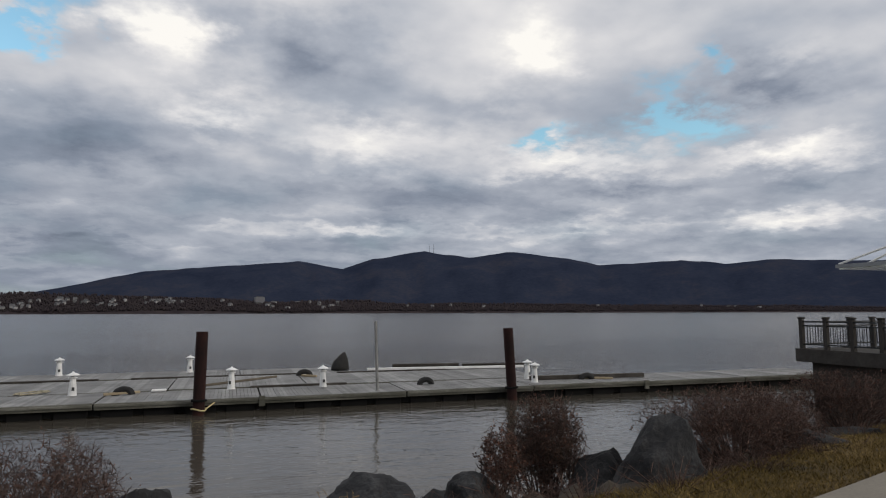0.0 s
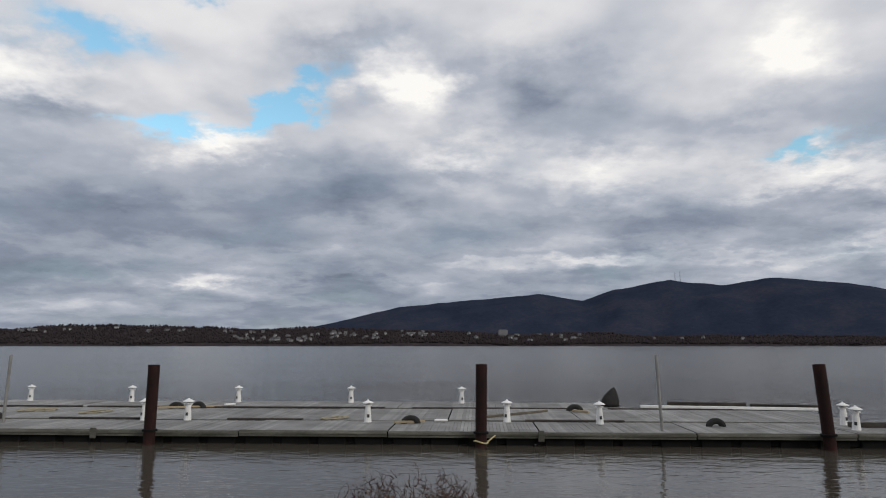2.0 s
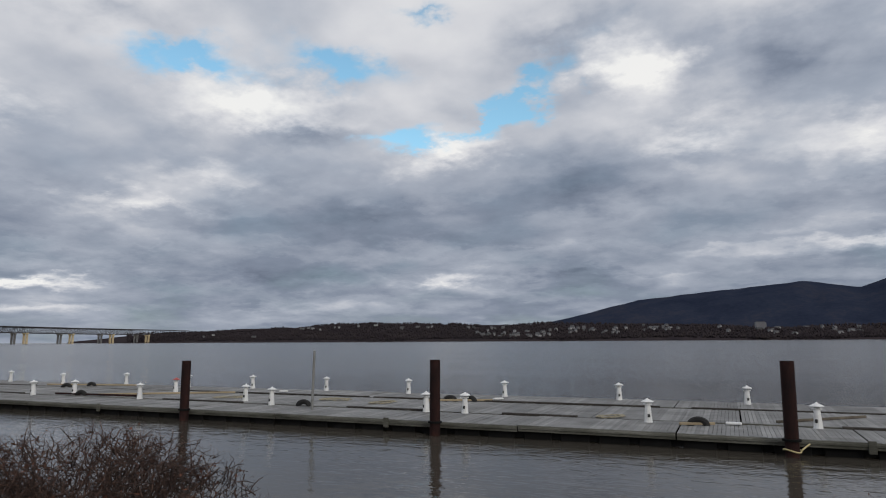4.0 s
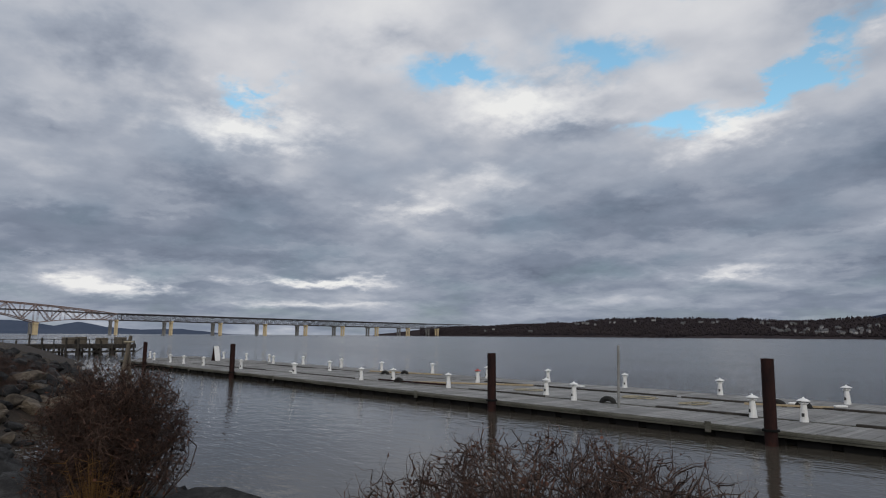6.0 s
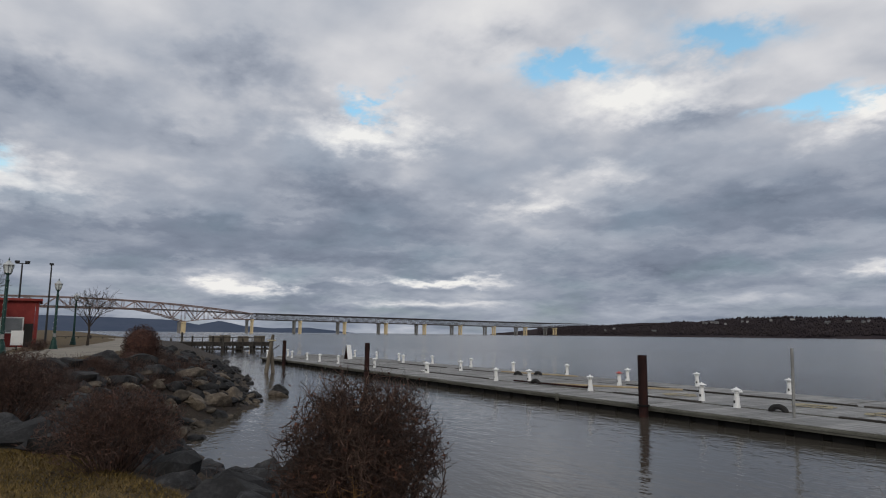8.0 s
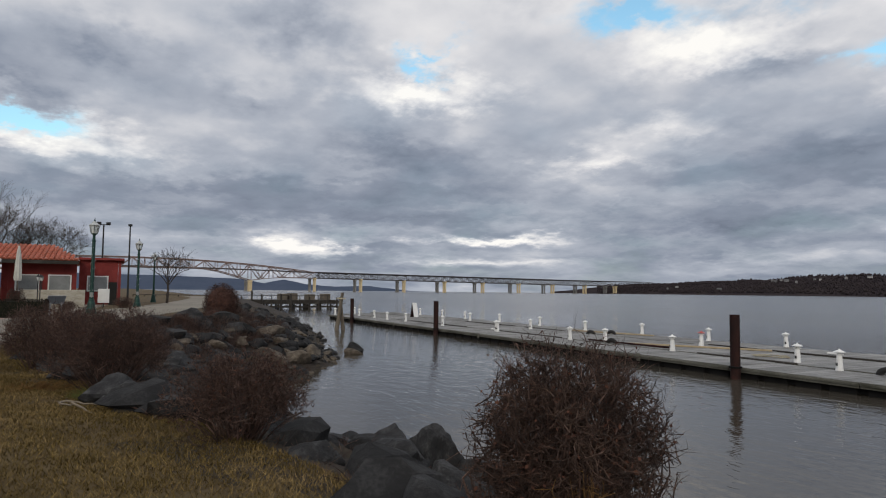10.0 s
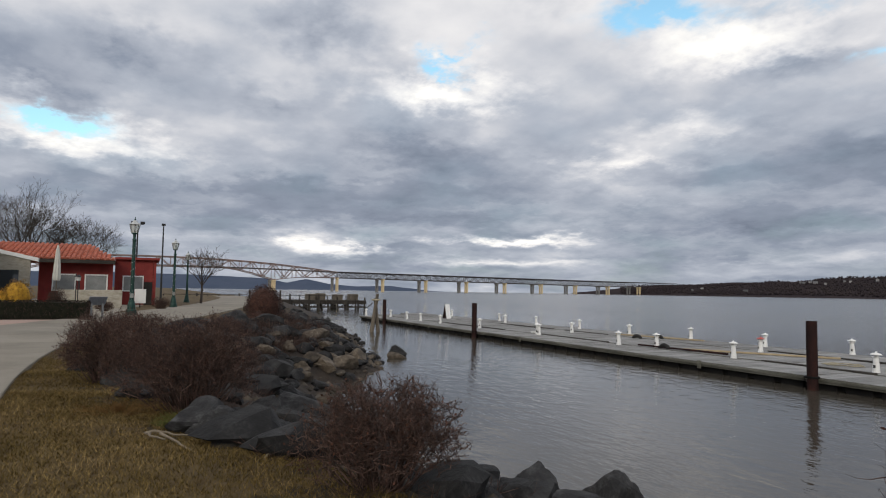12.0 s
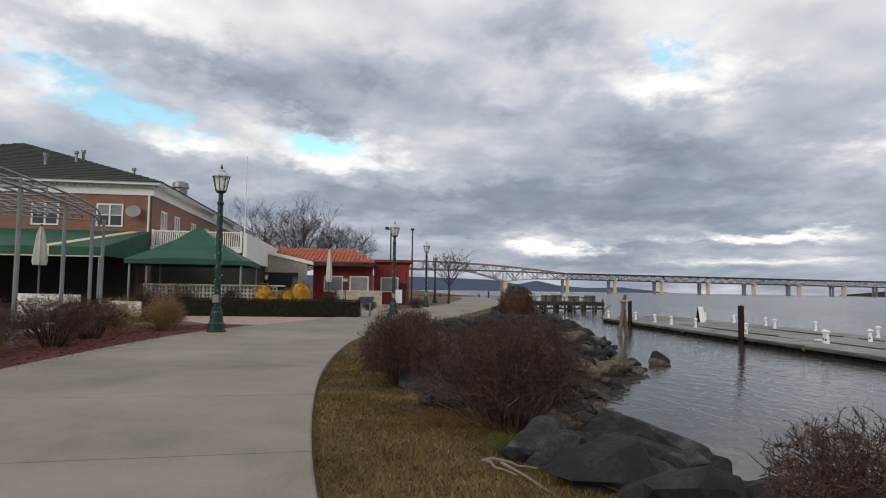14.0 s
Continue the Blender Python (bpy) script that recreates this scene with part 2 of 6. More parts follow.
# paler reddish copy of the bridge steel, sunlight put into its colour
M["steel_sunlit"] = material("sunlit_reddish_steel", [(0.20, 0.145, 0.13), (0.28, 0.2, 0.18)], 0.1, 0.7, 0.0)
# tan concrete with the yellow of sunlight mixed into the colour
M["pier_stone"] = material("sunlit_pier_concrete", [(0.56, 0.44, 0.26), (0.68, 0.56, 0.36)], 0.1, 0.9, 0.0)


def water_material():
    mt = bpy.data.materials.new("river_water")
    mt.use_nodes = True
    t = Nodes(mt.node_tree)
    b = mt.node_tree.nodes["Principled BSDF"]
    vec = t.n("ShaderNodeTexCoord").outputs["Object"]
    a = t.noise(t.n("ShaderNodeMapping", {0: vec, 3: (0.5, 1.0, 1.0), 2: (0, 0, radians(20))}).outputs[0], 1.5, 3, 0.5, 0.4)
    c = t.noise(t.n("ShaderNodeMapping", {0: vec, 3: (0.4, 1.0, 1.0), 2: (0, 0, radians(-12))}).outputs[0], 6.0, 2, 0.5, 0.2)
    gust = t.n("ShaderNodeMapRange", {0: t.noise(t.n("ShaderNodeMapping", {0: vec, 3: (0.4, 1.0, 1.0)}).outputs[0], 0.03, 4, 0.55), 1: 0.38, 2: 0.62, 3: 0.55, 4: 1.1}).outputs[0]
    # the dock breaks the chop, so the water between it and the bank lies calmer
    lee = t.n("ShaderNodeMapRange", {0: t.n("ShaderNodeSeparateXYZ", {0: vec}).outputs[1], 1: 18.0, 2: 42.0, 3: 0.36, 4: 1.0}).outputs[0]
    h = t.m("MULTIPLY", t.m("ADD", t.m("MULTIPLY", a, 0.72), t.m("MULTIPLY", c, 0.28)), t.m("MULTIPLY", gust, lee))
    bp = t.n("ShaderNodeBump", {"Strength": 0.8, "Distance": 0.2, "Height": h})
    mt.node_tree.links.new(bp.outputs[0], b.inputs["Normal"])
    b.inputs["Base Color"].default_value = (0.060, 0.053, 0.043, 1)
    chop = t.n("ShaderNodeMapRange", {0: t.n("ShaderNodeSeparateXYZ", {0: vec}).outputs[1], 1: 25.0, 2: 90.0, 3: 0.045, 4: 0.17}).outputs[0]
    mt.node_tree.links.new(chop, b.inputs["Roughness"])
    b.inputs["IOR"].default_value = 1.33
    return mt


M["water"] = water_material()


# ---- mesh helpers ----
def mesh_object(name, bm, mats, parent=None, label="", smooth=False):
    me = bpy.data.meshes.new(name)
    bm.to_mesh(me)
    bm.free()
    for m_ in mats if isinstance(mats, (list, tuple)) else [mats]:
        me.materials.append(m_)
    if smooth:
        me.shade_smooth()
    ob = new(name, me)
    if parent is not None:
        ob.parent = parent
    if label:
        tagged(ob, label)
    return ob


def part(name, bm, mat, parent, label="", smooth=False):
    return mesh_object(name, bm, mat, parent, label, smooth)


def raw(name, verts, faces, mat, parent=None, label="", smooth=False):
    me = bpy.data.meshes.new(name)
    me.from_pydata(verts, [], faces)
    me.materials.append(mat)
    if smooth:
        me.shade_smooth()
    ob = new(name, me)
    if parent is not None:
        ob.parent = parent
    if label:
        tagged(ob, label)
    return ob


def box(bm, x0, y0, z0, x1, y1, z1, bevel=0.0, m=None):
    r = bmesh.ops.create_cube(bm, size=1.0)
    vs = r["verts"]
    for v in vs:
        v.co = Vector((x0 + (v.co.x + .5) * (x1 - x0), y0 + (v.co.y + .5) * (y1 - y0), z0 + (v.co.z + .5) * (z1 - z0)))
    if m is not None:
        bmesh.ops.transform(bm, matrix=m, verts=vs)
    if bevel:
        es = list({e for v in vs for e in v.link_edges})
        bmesh.ops.bevel(bm, geom=es, offset=bevel, segments=1, affect="EDGES")
    return bm


def boxed(*a, **k):
    return box(bmesh.new(), *a, **k)


def rod(bm, a, b, r0, r1=None, seg=8, caps=True):
    """A round bar from a to b."""
    a, b = Vector(a), Vector(b)
    r1 = r0 if r1 is None else r1
    q = (b - a).to_track_quat("Z", "Y").to_matrix()
    ring = []
    for p, r in ((a, r0), (b, r1)):
        ring.append([bm.verts.new(p + q @ Vector((math.cos(2 * math.pi * i / seg) * r, math.sin(2 * math.pi * i / seg) * r, 0))) for i in range(seg)])
    for i in range(seg):
        bm.faces.new((ring[0][i], ring[0][(i + 1) % seg], ring[1][(i + 1) % seg], ring[1][i]))
    if caps:
        bm.faces.new(ring[0][::-1])
        bm.faces.new(ring[1])
    return bm


def lathe(bm, profile, seg=16, at=(0, 0, 0)):
    """A turned shape: rows of radius and height."""
    rings = []
    for r, z in profile:
        rings.append([bm.verts.new((at[0] + math.cos(2 * math.pi * i / seg) * r, at[1] + math.sin(2 * math.pi * i / seg) * r, at[2] + z)) for i in range(seg)])
    for lo, hi in zip(rings, rings[1:]):
        for i in range(seg):
            bm.faces.new((lo[i], lo[(i + 1) % seg], hi[(i + 1) % seg], hi[i]))
    bm.faces.new(rings[0][::-1])
    bm.faces.new(rings[-1])
    return bm


def empty(name, x, y, z, rz=0.0, label="", category="", group=""):
    ob = new(name)
    ob.matrix_basis = pose(x, y, z, 0, 0, rz)
    return tagged(ob, label, category, group)


def curve_at(table, x):
    xs, ys = zip(*table)
    return float(np.interp(x, xs, ys))


# ---- ground, bank and river ----
GROUND = 2.5
WATERLINE = [(-900, 40), (-200, 22), (-142, 23), (-118, 23), (-82, 16.5), (-62, 13.5), (-55, 11.5), (-47, 9.8), (-41, 8.2), (-36.5, 4.4), (-30, 2.9), (-20, 3.2), (-14, 4.2), (-6, 5.2), (0, 6.2), (8, 7), (15, 10), (25, 17), (40, 24), (300, 60), (900, 60)]
BANK_TOP = [(-900, 34), (-200, 16), (-142, 17), (-118, 16), (-82, 9), (-62, 5.0), (-50, 3.4), (-43, 1.9), (-38, -1.0), (-32, -3.0), (-24, -3.5), (-20, -2.75), (-17, -1.75), (-14, -0.8), (-12, -0.2), (-10, 0.4), (-6, 1.0), (0, 1.2), (4.5, 2.0), (8, 3.2), (15, 6), (25, 12.5), (40, 18), (300, 54), (900, 54)]




def land(x, y):
    top, low = curve_at(BANK_TOP, x), curve_at(WATERLINE, x)
    if y <= top:
        edge = min(1.0, (top - y) / 1.5)
        return GROUND - 0.12 * (1 - edge)
    s = (y - top) / (low - top)
    z = (GROUND - 0.12) * (1 - s ** 1.5) if s < 1 else -1.2 * (s - 1)
    return max(-2.5, z)


def terrain():
    def steps(lo, hi, a, b, fine):
        mid = np.arange(a, b + fine / 2, fine)
        left = a - np.geomspace(fine * 2, a - lo, 26)
        right = b + np.geomspace(fine * 2, hi - b, 26)
        return np.concatenate([left[::-1], mid, right])
    xs, ys = steps(-4600, 4600, -60, 16, 0.5), steps(-4600, 4600, -14, 18, 0.4)
    verts, faces = [], []
    for x in xs:
        for y in ys:
            z = land(x, y)
            if z > -1.0:
                z += 0.05 * noise.noise((x * 0.6, y * 0.6, 0)) + (0.12 * noise.noise((x * 1.4, y * 1.4, 3)) if z < 2.3 else 0)
            verts.append((x, y, z))
    ny = len(ys)
    for i in range(len(xs) - 1):
        for j in range(ny - 1):
            a = i * ny + j
            faces.append((a, a + ny, a + ny + 1, a + 1))
    return verts, faces


v_, f_ = terrain()
def turf_edge(x, y):
    return GROUND - 0.10 - 0.08 * noise.noise((x, y, 4)) - 0.05 * noise.noise((x * 4, y * 4, 9))


# the cells along the ragged edge of the turf are cut finer
fine_f, v_ = [], [tuple(v) for v in v_]
for f in f_:
    zs = [v_[k][2] for k in f]
    x0, y0 = v_[f[0]][0], v_[f[0]][1]
    if len(f) != 4 or not -45 < x0 < 15 or not -15 < y0 < 8 or min(zs) > GROUND - 0.01 or max(zs) < GROUND - 0.3:
        fine_f.append(f)
        continue
    a, b, c, d = (Vector(v_[k]) for k in f)
    n0, cuts = len(v_), 7
    for i in range(cuts + 1):
        for j in range(cuts + 1):
            v_.append(tuple(a.lerp(b, i / cuts).lerp(d.lerp(c, i / cuts), j / cuts)))
    for i in range(cuts):
        for j in range(cuts):
            k = n0 + i * (cuts + 1) + j
            fine_f.append((k, k + cuts + 1, k + cuts + 2, k + 1))
f_ = fine_f
lawn = raw("ground", v_, f_, M["grass"], smooth=True)
lawn.data.materials.append(M["soil"])
lawn.data.polygons.foreach_set("material_index", [1 if min(v_[k][2] for k in f) < turf_edge(v_[f[0]][0], v_[f[0]][1]) else 0 for f in f_])
tagged(lawn, "dormant yellow-brown lawn and bare river bank", "ground", kind="structure")
tagged(raw("water", [(-4800, -2000, 0), (4800, -2000, 0), (4800, 4800, 0), (-4800, 4800, 0)], [(0, 1, 2, 3)], M["water"]), "calm grey-brown river with small ripples", "water", kind="structure")

# ---- far mountains and the opposite shore ----
RIDGE = [(-80, 3.0), (-66, 3.4), (-53, 3.7), (-45, 4.1), (-42, 3.85), (-38.6, 4.3), (-34.5, 4.05), (-31.7, 4.0), (-29.3, 4.6), (-24.6, 5.2), (-20.3, 4.8), (-16.5, 5.3), (-13.5, 4.85), (-11.9, 4.7), (-9.2, 3.75), (-5.3, 4.4), (1.4, 3.8), (7, 3.3), (11, 2.3), (14.2, 1.6), (17, 0.6), (19, 0.0)]


def fan(name, rows, radius, depth, mat, label, rough, base=0.0, az0=-80, az1=19, step=0.25, seed=0):
    """A range of hills: azimuth and elevation of its crest, at a radius from the walk."""
    azs = np.arange(az0, az1 + step / 2, step)
    cols = 22
    verts, faces = [], []
    for a in azs:
        crest = max(0.0, float(np.interp(a, *zip(*rows))))
        crest += rough * noise.noise((a * 0.6, seed, 0)) + rough * 0.2 * noise.noise((a * 3.0, seed, 5))
        for j in range(cols):
            s = j / (cols - 1)
            r = radius - depth + s * depth * 1.3
            up = math.sin(min(1.0, s * 1.3) * math.pi / 2) ** 1.25 if s < 0.77 else math.cos((s - 0.77) / 0.23 * math.pi / 2)
            h = radius * math.tan(radians(max(0.0, crest))) * up
            h *= 1 + (0.16 * noise.noise((a * 0.35, s * 4, seed + 2)) + 0.05 * noise.noise((a * 0.9, s * 9, seed + 3))) * (0.77 - s if s < 0.77 else 0) * 2.2
            verts.append((-math.sin(radians(a)) * r, math.cos(radians(a)) * r, base + h))
    for i in range(len(azs) - 1):
        for j in range(cols - 1):
            p = i * cols + j
            faces.append((p, p + 1, p + cols + 1, p + cols))
    return tagged(raw(name, verts, faces, mat, smooth=True), label, "hills", kind="structure")


fan("backdrop", RIDGE, 4100, 1150, M["mountain"], "dark blue wooded mountain ridge across the river", 0.05)
fan("backdrop", [(66, 0.0), (70, 0.45), (73, 0.35), (75.5, 0.55), (77.4, 0.95), (79, 0.6), (81, 0.95), (84, 1.05), (88, 1.15), (94, 1.2), (105, 1.0), (115, 0.9)], 4600, 500, M["blue_hill"], "hills far upriver with blue haze in their colour", 0.04, az0=64, az1=115, seed=9)


def shore_height(x, y):
    """Height of the opposite bank."""
    edge = 1500 + 25 * noise.noise((x * 0.004, 0, 0)) + (90 if x > 400 else 0)
    s = max(0.0, min(1.0, (y - edge) / 420))
    a = math.degrees(math.atan2(-x, y))
    top = float(np.interp(a, [-70, -30, -5, 10, 14, 22, 27, 33, 40, 46, 52], [18, 22, 30, 44, 46, 46, 60, 55, 46, 36, 32]))
    return s ** 0.8 * top * (1 + 0.25 * noise.noise((x * 0.006, y * 0.006, 1))) + (2.5 if y > edge else -3)


def far_shore():
    xs, ys = np.arange(-2100, 4300, 30), np.concatenate([np.arange(1440, 2000, 22), [2100, 2300]])
    verts = [(x, y, shore_height(x, y)) for x in xs for y in ys]
    ny = len(ys)
    faces = [(i * ny + j, (i + 1) * ny + j, (i + 1) * ny + j + 1, i * ny + j + 1) for i in range(len(xs) - 1) for j in range(ny - 1)]
    bank = tagged(raw("backdrop", verts, faces, M["far_woods"], smooth=True), "low brown wooded shore across the river", "far shore", kind="structure")
    rng = random.Random(5)
    verts, faces = [], []
    for _ in range(21000):
        a = rng.uniform(-62, 50)
        y = 1510 + (90 if a < -15 else 0) + rng.random() ** 1.3 * 430
        x = -math.tan(radians(a)) * y
        z = shore_height(x, y) - 1
        w, h = rng.uniform(1.5, 3.6), rng.uniform(4, 9.5)
        n0 = len(verts)
        for k in range(5):
            t = 2 * math.pi * k / 5 + rng.random()
            verts.append((x + math.cos(t) * w * rng.uniform(.7, 1.1), y + math.sin(t) * w, z + h * rng.uniform(0.3, 0.7)))
        verts += [(x + rng.uniform(-2, 2), y, z + h), (x, y, z)]
        for k in range(5):
            faces += [(n0 + k, n0 + (k + 1) % 5, n0 + 5), (n0 + (k + 1) % 5, n0 + k, n0 + 6)]
    tagged(raw("far_woods", verts, faces, M["far_woods"], smooth=True), "bare brown winter woods on the opposite bank", "trees", kind="stuff")
    return bank


far_shore()

M["house_white"] = material("far_house_wall", [(0.15, 0.147, 0.15), (0.30, 0.295, 0.295)], 0.2, 0.9, 0.0, spread=0.6)
M["pier_block"] = material("grey_block_wall", [(0.14, 0.14, 0.15), (0.2, 0.2, 0.21)], 0.2, 0.9, 0.0)
M["house_roof"] = material("far_house_roof", [(0.06, 0.06, 0.065), (0.12, 0.12, 0.125)], 0.2, 0.9, 0.0, spread=0.3)


def house(w, d, h, rise):
    top = empty("house", 0, 0, 0, 0, "pale gabled house among bare trees across the river", "house", "houses on the far shore")
    part("wall", boxed(-w / 2, -d / 2, 0, w / 2, d / 2, h), M["house_white"], top)
    bm = bmesh.new()
    vs = [bm.verts.new(c) for c in ((-w / 2 - .4, -d / 2 - .4, h), (w / 2 + .4, -d / 2 - .4, h), (w / 2 + .4, d / 2 + .4, h), (-w / 2 - .4, d / 2 + .4, h), (-w / 2 - .4, 0, h + rise), (w / 2 + .4, 0, h + rise))]
    for f in ((0, 1, 5, 4), (2, 3, 4, 5), (0, 4, 3), (1, 2, 5), (3, 2, 1, 0)):
        bm.faces.new([vs[i] for i in f])
    part("roof", bm, M["house_roof"], top)
    return top


def houses():
    rng = random.Random(11)
    proto = [house(8, 7, 5, 2.6), house(12, 8, 4.5, 2.2), house(6, 6, 6, 2.6)]
    spots = []
    for a0, a1, n, near, far in ((14.5, 21, 24, 5, 70), (4, 13, 26, 90, 300), (8, 13, 12, 40, 160), (-9, 1, 16, 60, 300), (-22, -12, 4, 60, 200), (31, 37, 9, 190, 260), (21, 30, 9, 170, 260), (38, 47, 3, 20, 120), (-48, -30, 5, 100, 250), (13, 21, 9, 70, 220)):
        spots += [(rng.uniform(a0, a1), rng.uniform(near, far)) for _ in range(n)]
    for i, (a, back) in enumerate(spots):
        y = 1525 + back + (90 if a < -15 else 0)
        x = -math.tan(radians(a)) * y
        m = pose(x, y, shore_height(x, y) + rng.uniform(0.0, 3.0), 0, 0, rng.uniform(-60, 60))
        if i < 3:
            proto[i].matrix_basis = m
        else:
            copy_thing(proto[rng.randrange(3)], m)
    block = empty("apartment_block", -math.tan(radians(-2.2)) * 1760, 1760, 22, 8, "grey concrete apartment block above the trees", "building")
    part("wall", boxed(-12, -8, 0, 12, 8, 20), M["pier_block"], block)
    part("roof", boxed(-9, -6, 20.02, 9, 6, 22), M["house_roof"], block)


houses()


# ---- the long truss bridge ----
BX = 1700.0
SPAN = 0.0765 * BX
PIER_MAIN = 0.172 * BX


def deck_z(y):
    """Height of the underside of the truss along the bridge."""
    return float(np.interp(y / BX, [-0.4, 0.08, 0.27, 0.75, 0.95], [29, 29, 25.5, 19.5, 18])) * BX / 1200


def strut(bm, a, b, r):
    return rod(bm, a, b, r, r, 4, False)


def truss_bridge(x, label, pier_label, material_pier):
    top = empty("bridge", x, 0, 0, 0, label, "bridge", "twin bridges")
    k = BX / 1200
    depth, half = 10.5 * k, 4.2 * k
    stations = [0.172 * BX, 0.271 * BX] + [0.271 * BX + SPAN * i for i in range(1, 9)]
    # ordinary deck trusses between the piers
    for a, b in zip(stations[1:], stations[2:]):
        n = 10
        for side in (-half, half):
            bm = bmesh.new()
            for i in range(n):
                y0, y1 = a + (b - a) * i / n, a + (b - a) * (i + 1) / n
                zl0, zl1 = deck_z(y0), deck_z(y1)
                strut(bm, (side, y0, zl0), (side, y1, zl1), .8)
                strut(bm, (side, y0, zl0 + depth), (side, y1, zl1 + depth), .9)
                strut(bm, (side, y0, zl0), (side, y0, zl0 + depth), .45)
                if i % 2:
                    strut(bm, (side, y0, zl0), (side, y1, zl1 + depth), .6)
                else:
                    strut(bm, (side, y0, zl0 + depth), (side, y1, zl1), .6)
            part("truss_span", bm, M["steel"], top)
    # main cantilever: haunched below and humped above the roadway, mirrored about the middle of the channel
    bm = bmesh.new()
    mid, end = -0.005 * BX, 0.271 * BX
    n = 34
    ys = [2 * mid - end + (end - mid) * 2 * i / n for i in range(n + 1)]

    def low(y):
        d = abs(abs(y - mid) - (PIER_MAIN - mid))
        out_ = abs(y - mid) > PIER_MAIN - mid
        return deck_z(end) + (0 if out_ else 14 * k) - (6.5 if out_ else 20.5) * k * max(0.0, 1 - d / ((62 if out_ else 85) * k)) ** 1.5

    def high(y):
        d = abs(y - mid) / (end - mid)
        return deck_z(end) + depth + (1 - d ** 2.2) * 20 * k
    for side in (-half, half):
        for i in range(n):
            a, b = ys[i], ys[i + 1]
            strut(bm, (side, a, low(a)), (side, b, low(b)), .8)
            strut(bm, (side, a, high(a)), (side, b, high(b)), .9)
            strut(bm, (side, a, low(a)), (side, a, high(a)), .45)
            strut(bm, (side, a, low(a)) if i % 2 else (side, a, high(a)), (side, b, high(b)) if i % 2 else (side, b, low(b)), .6)
    part("main_span", bm, M["steel_sunlit"], top, "steel cantilever span, reddish sunlight put into its colour")
    bm = bmesh.new()
    for a, b in zip([2 * mid - end] + stations[1:], stations[1:] + [0.98 * BX]):
        za, zb = deck_z(a) + depth, deck_z(b) + depth
        if a < 0:
            continue
        r = bmesh.ops.create_cube(bm, size=1)
        for v in r["verts"]:
            f = v.co.y + .5
            v.co = Vector((v.co.x * 2 * (half + 2), a + (b - a) * f, za + (zb - za) * f + v.co.z * 1.6 + .8))
    n = 20
    for i in range(n):
        a, b = 2 * mid - end + (end - mid) * 2 * i / n, 2 * mid - end + (end - mid) * 2 * (i + 1) / n
        za, zb = (deck_z(end) + depth + 5 * k * (1 - (abs(q - mid) / (end - mid)) ** 2) for q in (a, b))
        r = bmesh.ops.create_cube(bm, size=1)
        for v in r["verts"]:
            f = v.co.y + .5
            v.co = Vector((v.co.x * 2 * half, a + (b - a) * f, za + (zb - za) * f + v.co.z * 1.6))
    part("roadway", bm, M["steel"], top)
    for y in [2 * mid - PIER_MAIN] + stations:
        zt = low(y) if abs(y) < PIER_MAIN + 1 else deck_z(y)
        w = 6 * k if abs(y) < PIER_MAIN + 1 else 2.7 * k
        bm = bmesh.new()
        for s in (-1, 1):
            box(bm, s * half - 1.6 * k, y - w / 2, -2, s * half + 1.6 * k, y + w / 2, zt)
        box(bm, -half - 3 * k, y - w / 2 - .3, zt - 3 * k, half + 3 * k, y + w / 2 + .3, zt + .1)
        part("bridge_pier", bm, material_pier, top, pier_label)
    return top


M["pier_grey"] = material("grey_pier_concrete", [(0.22, 0.21, 0.20), (0.32, 0.31, 0.29)], 0.1, 0.9, 0.0)
truss_bridge(-BX, "long steel truss bridge on sunlit yellow piers", "tan concrete pier with yellow sunlight painted into its colour", M["pier_stone"])
truss_bridge(-BX - 50, "older grey steel truss bridge behind its twin", "grey concrete pier", M["pier_grey"])


# ---- floating dock ----
DECK_Z = 0.55
DOCK_LEFT, DOCK_RIGHT = -96.0, 22.0
STRIPS = [(24.45, 27.78, -96.0, 32.0), (28.12, 33.3, -100.0, 16.0), (33.7, 37.5, -104.0, 7.0)]


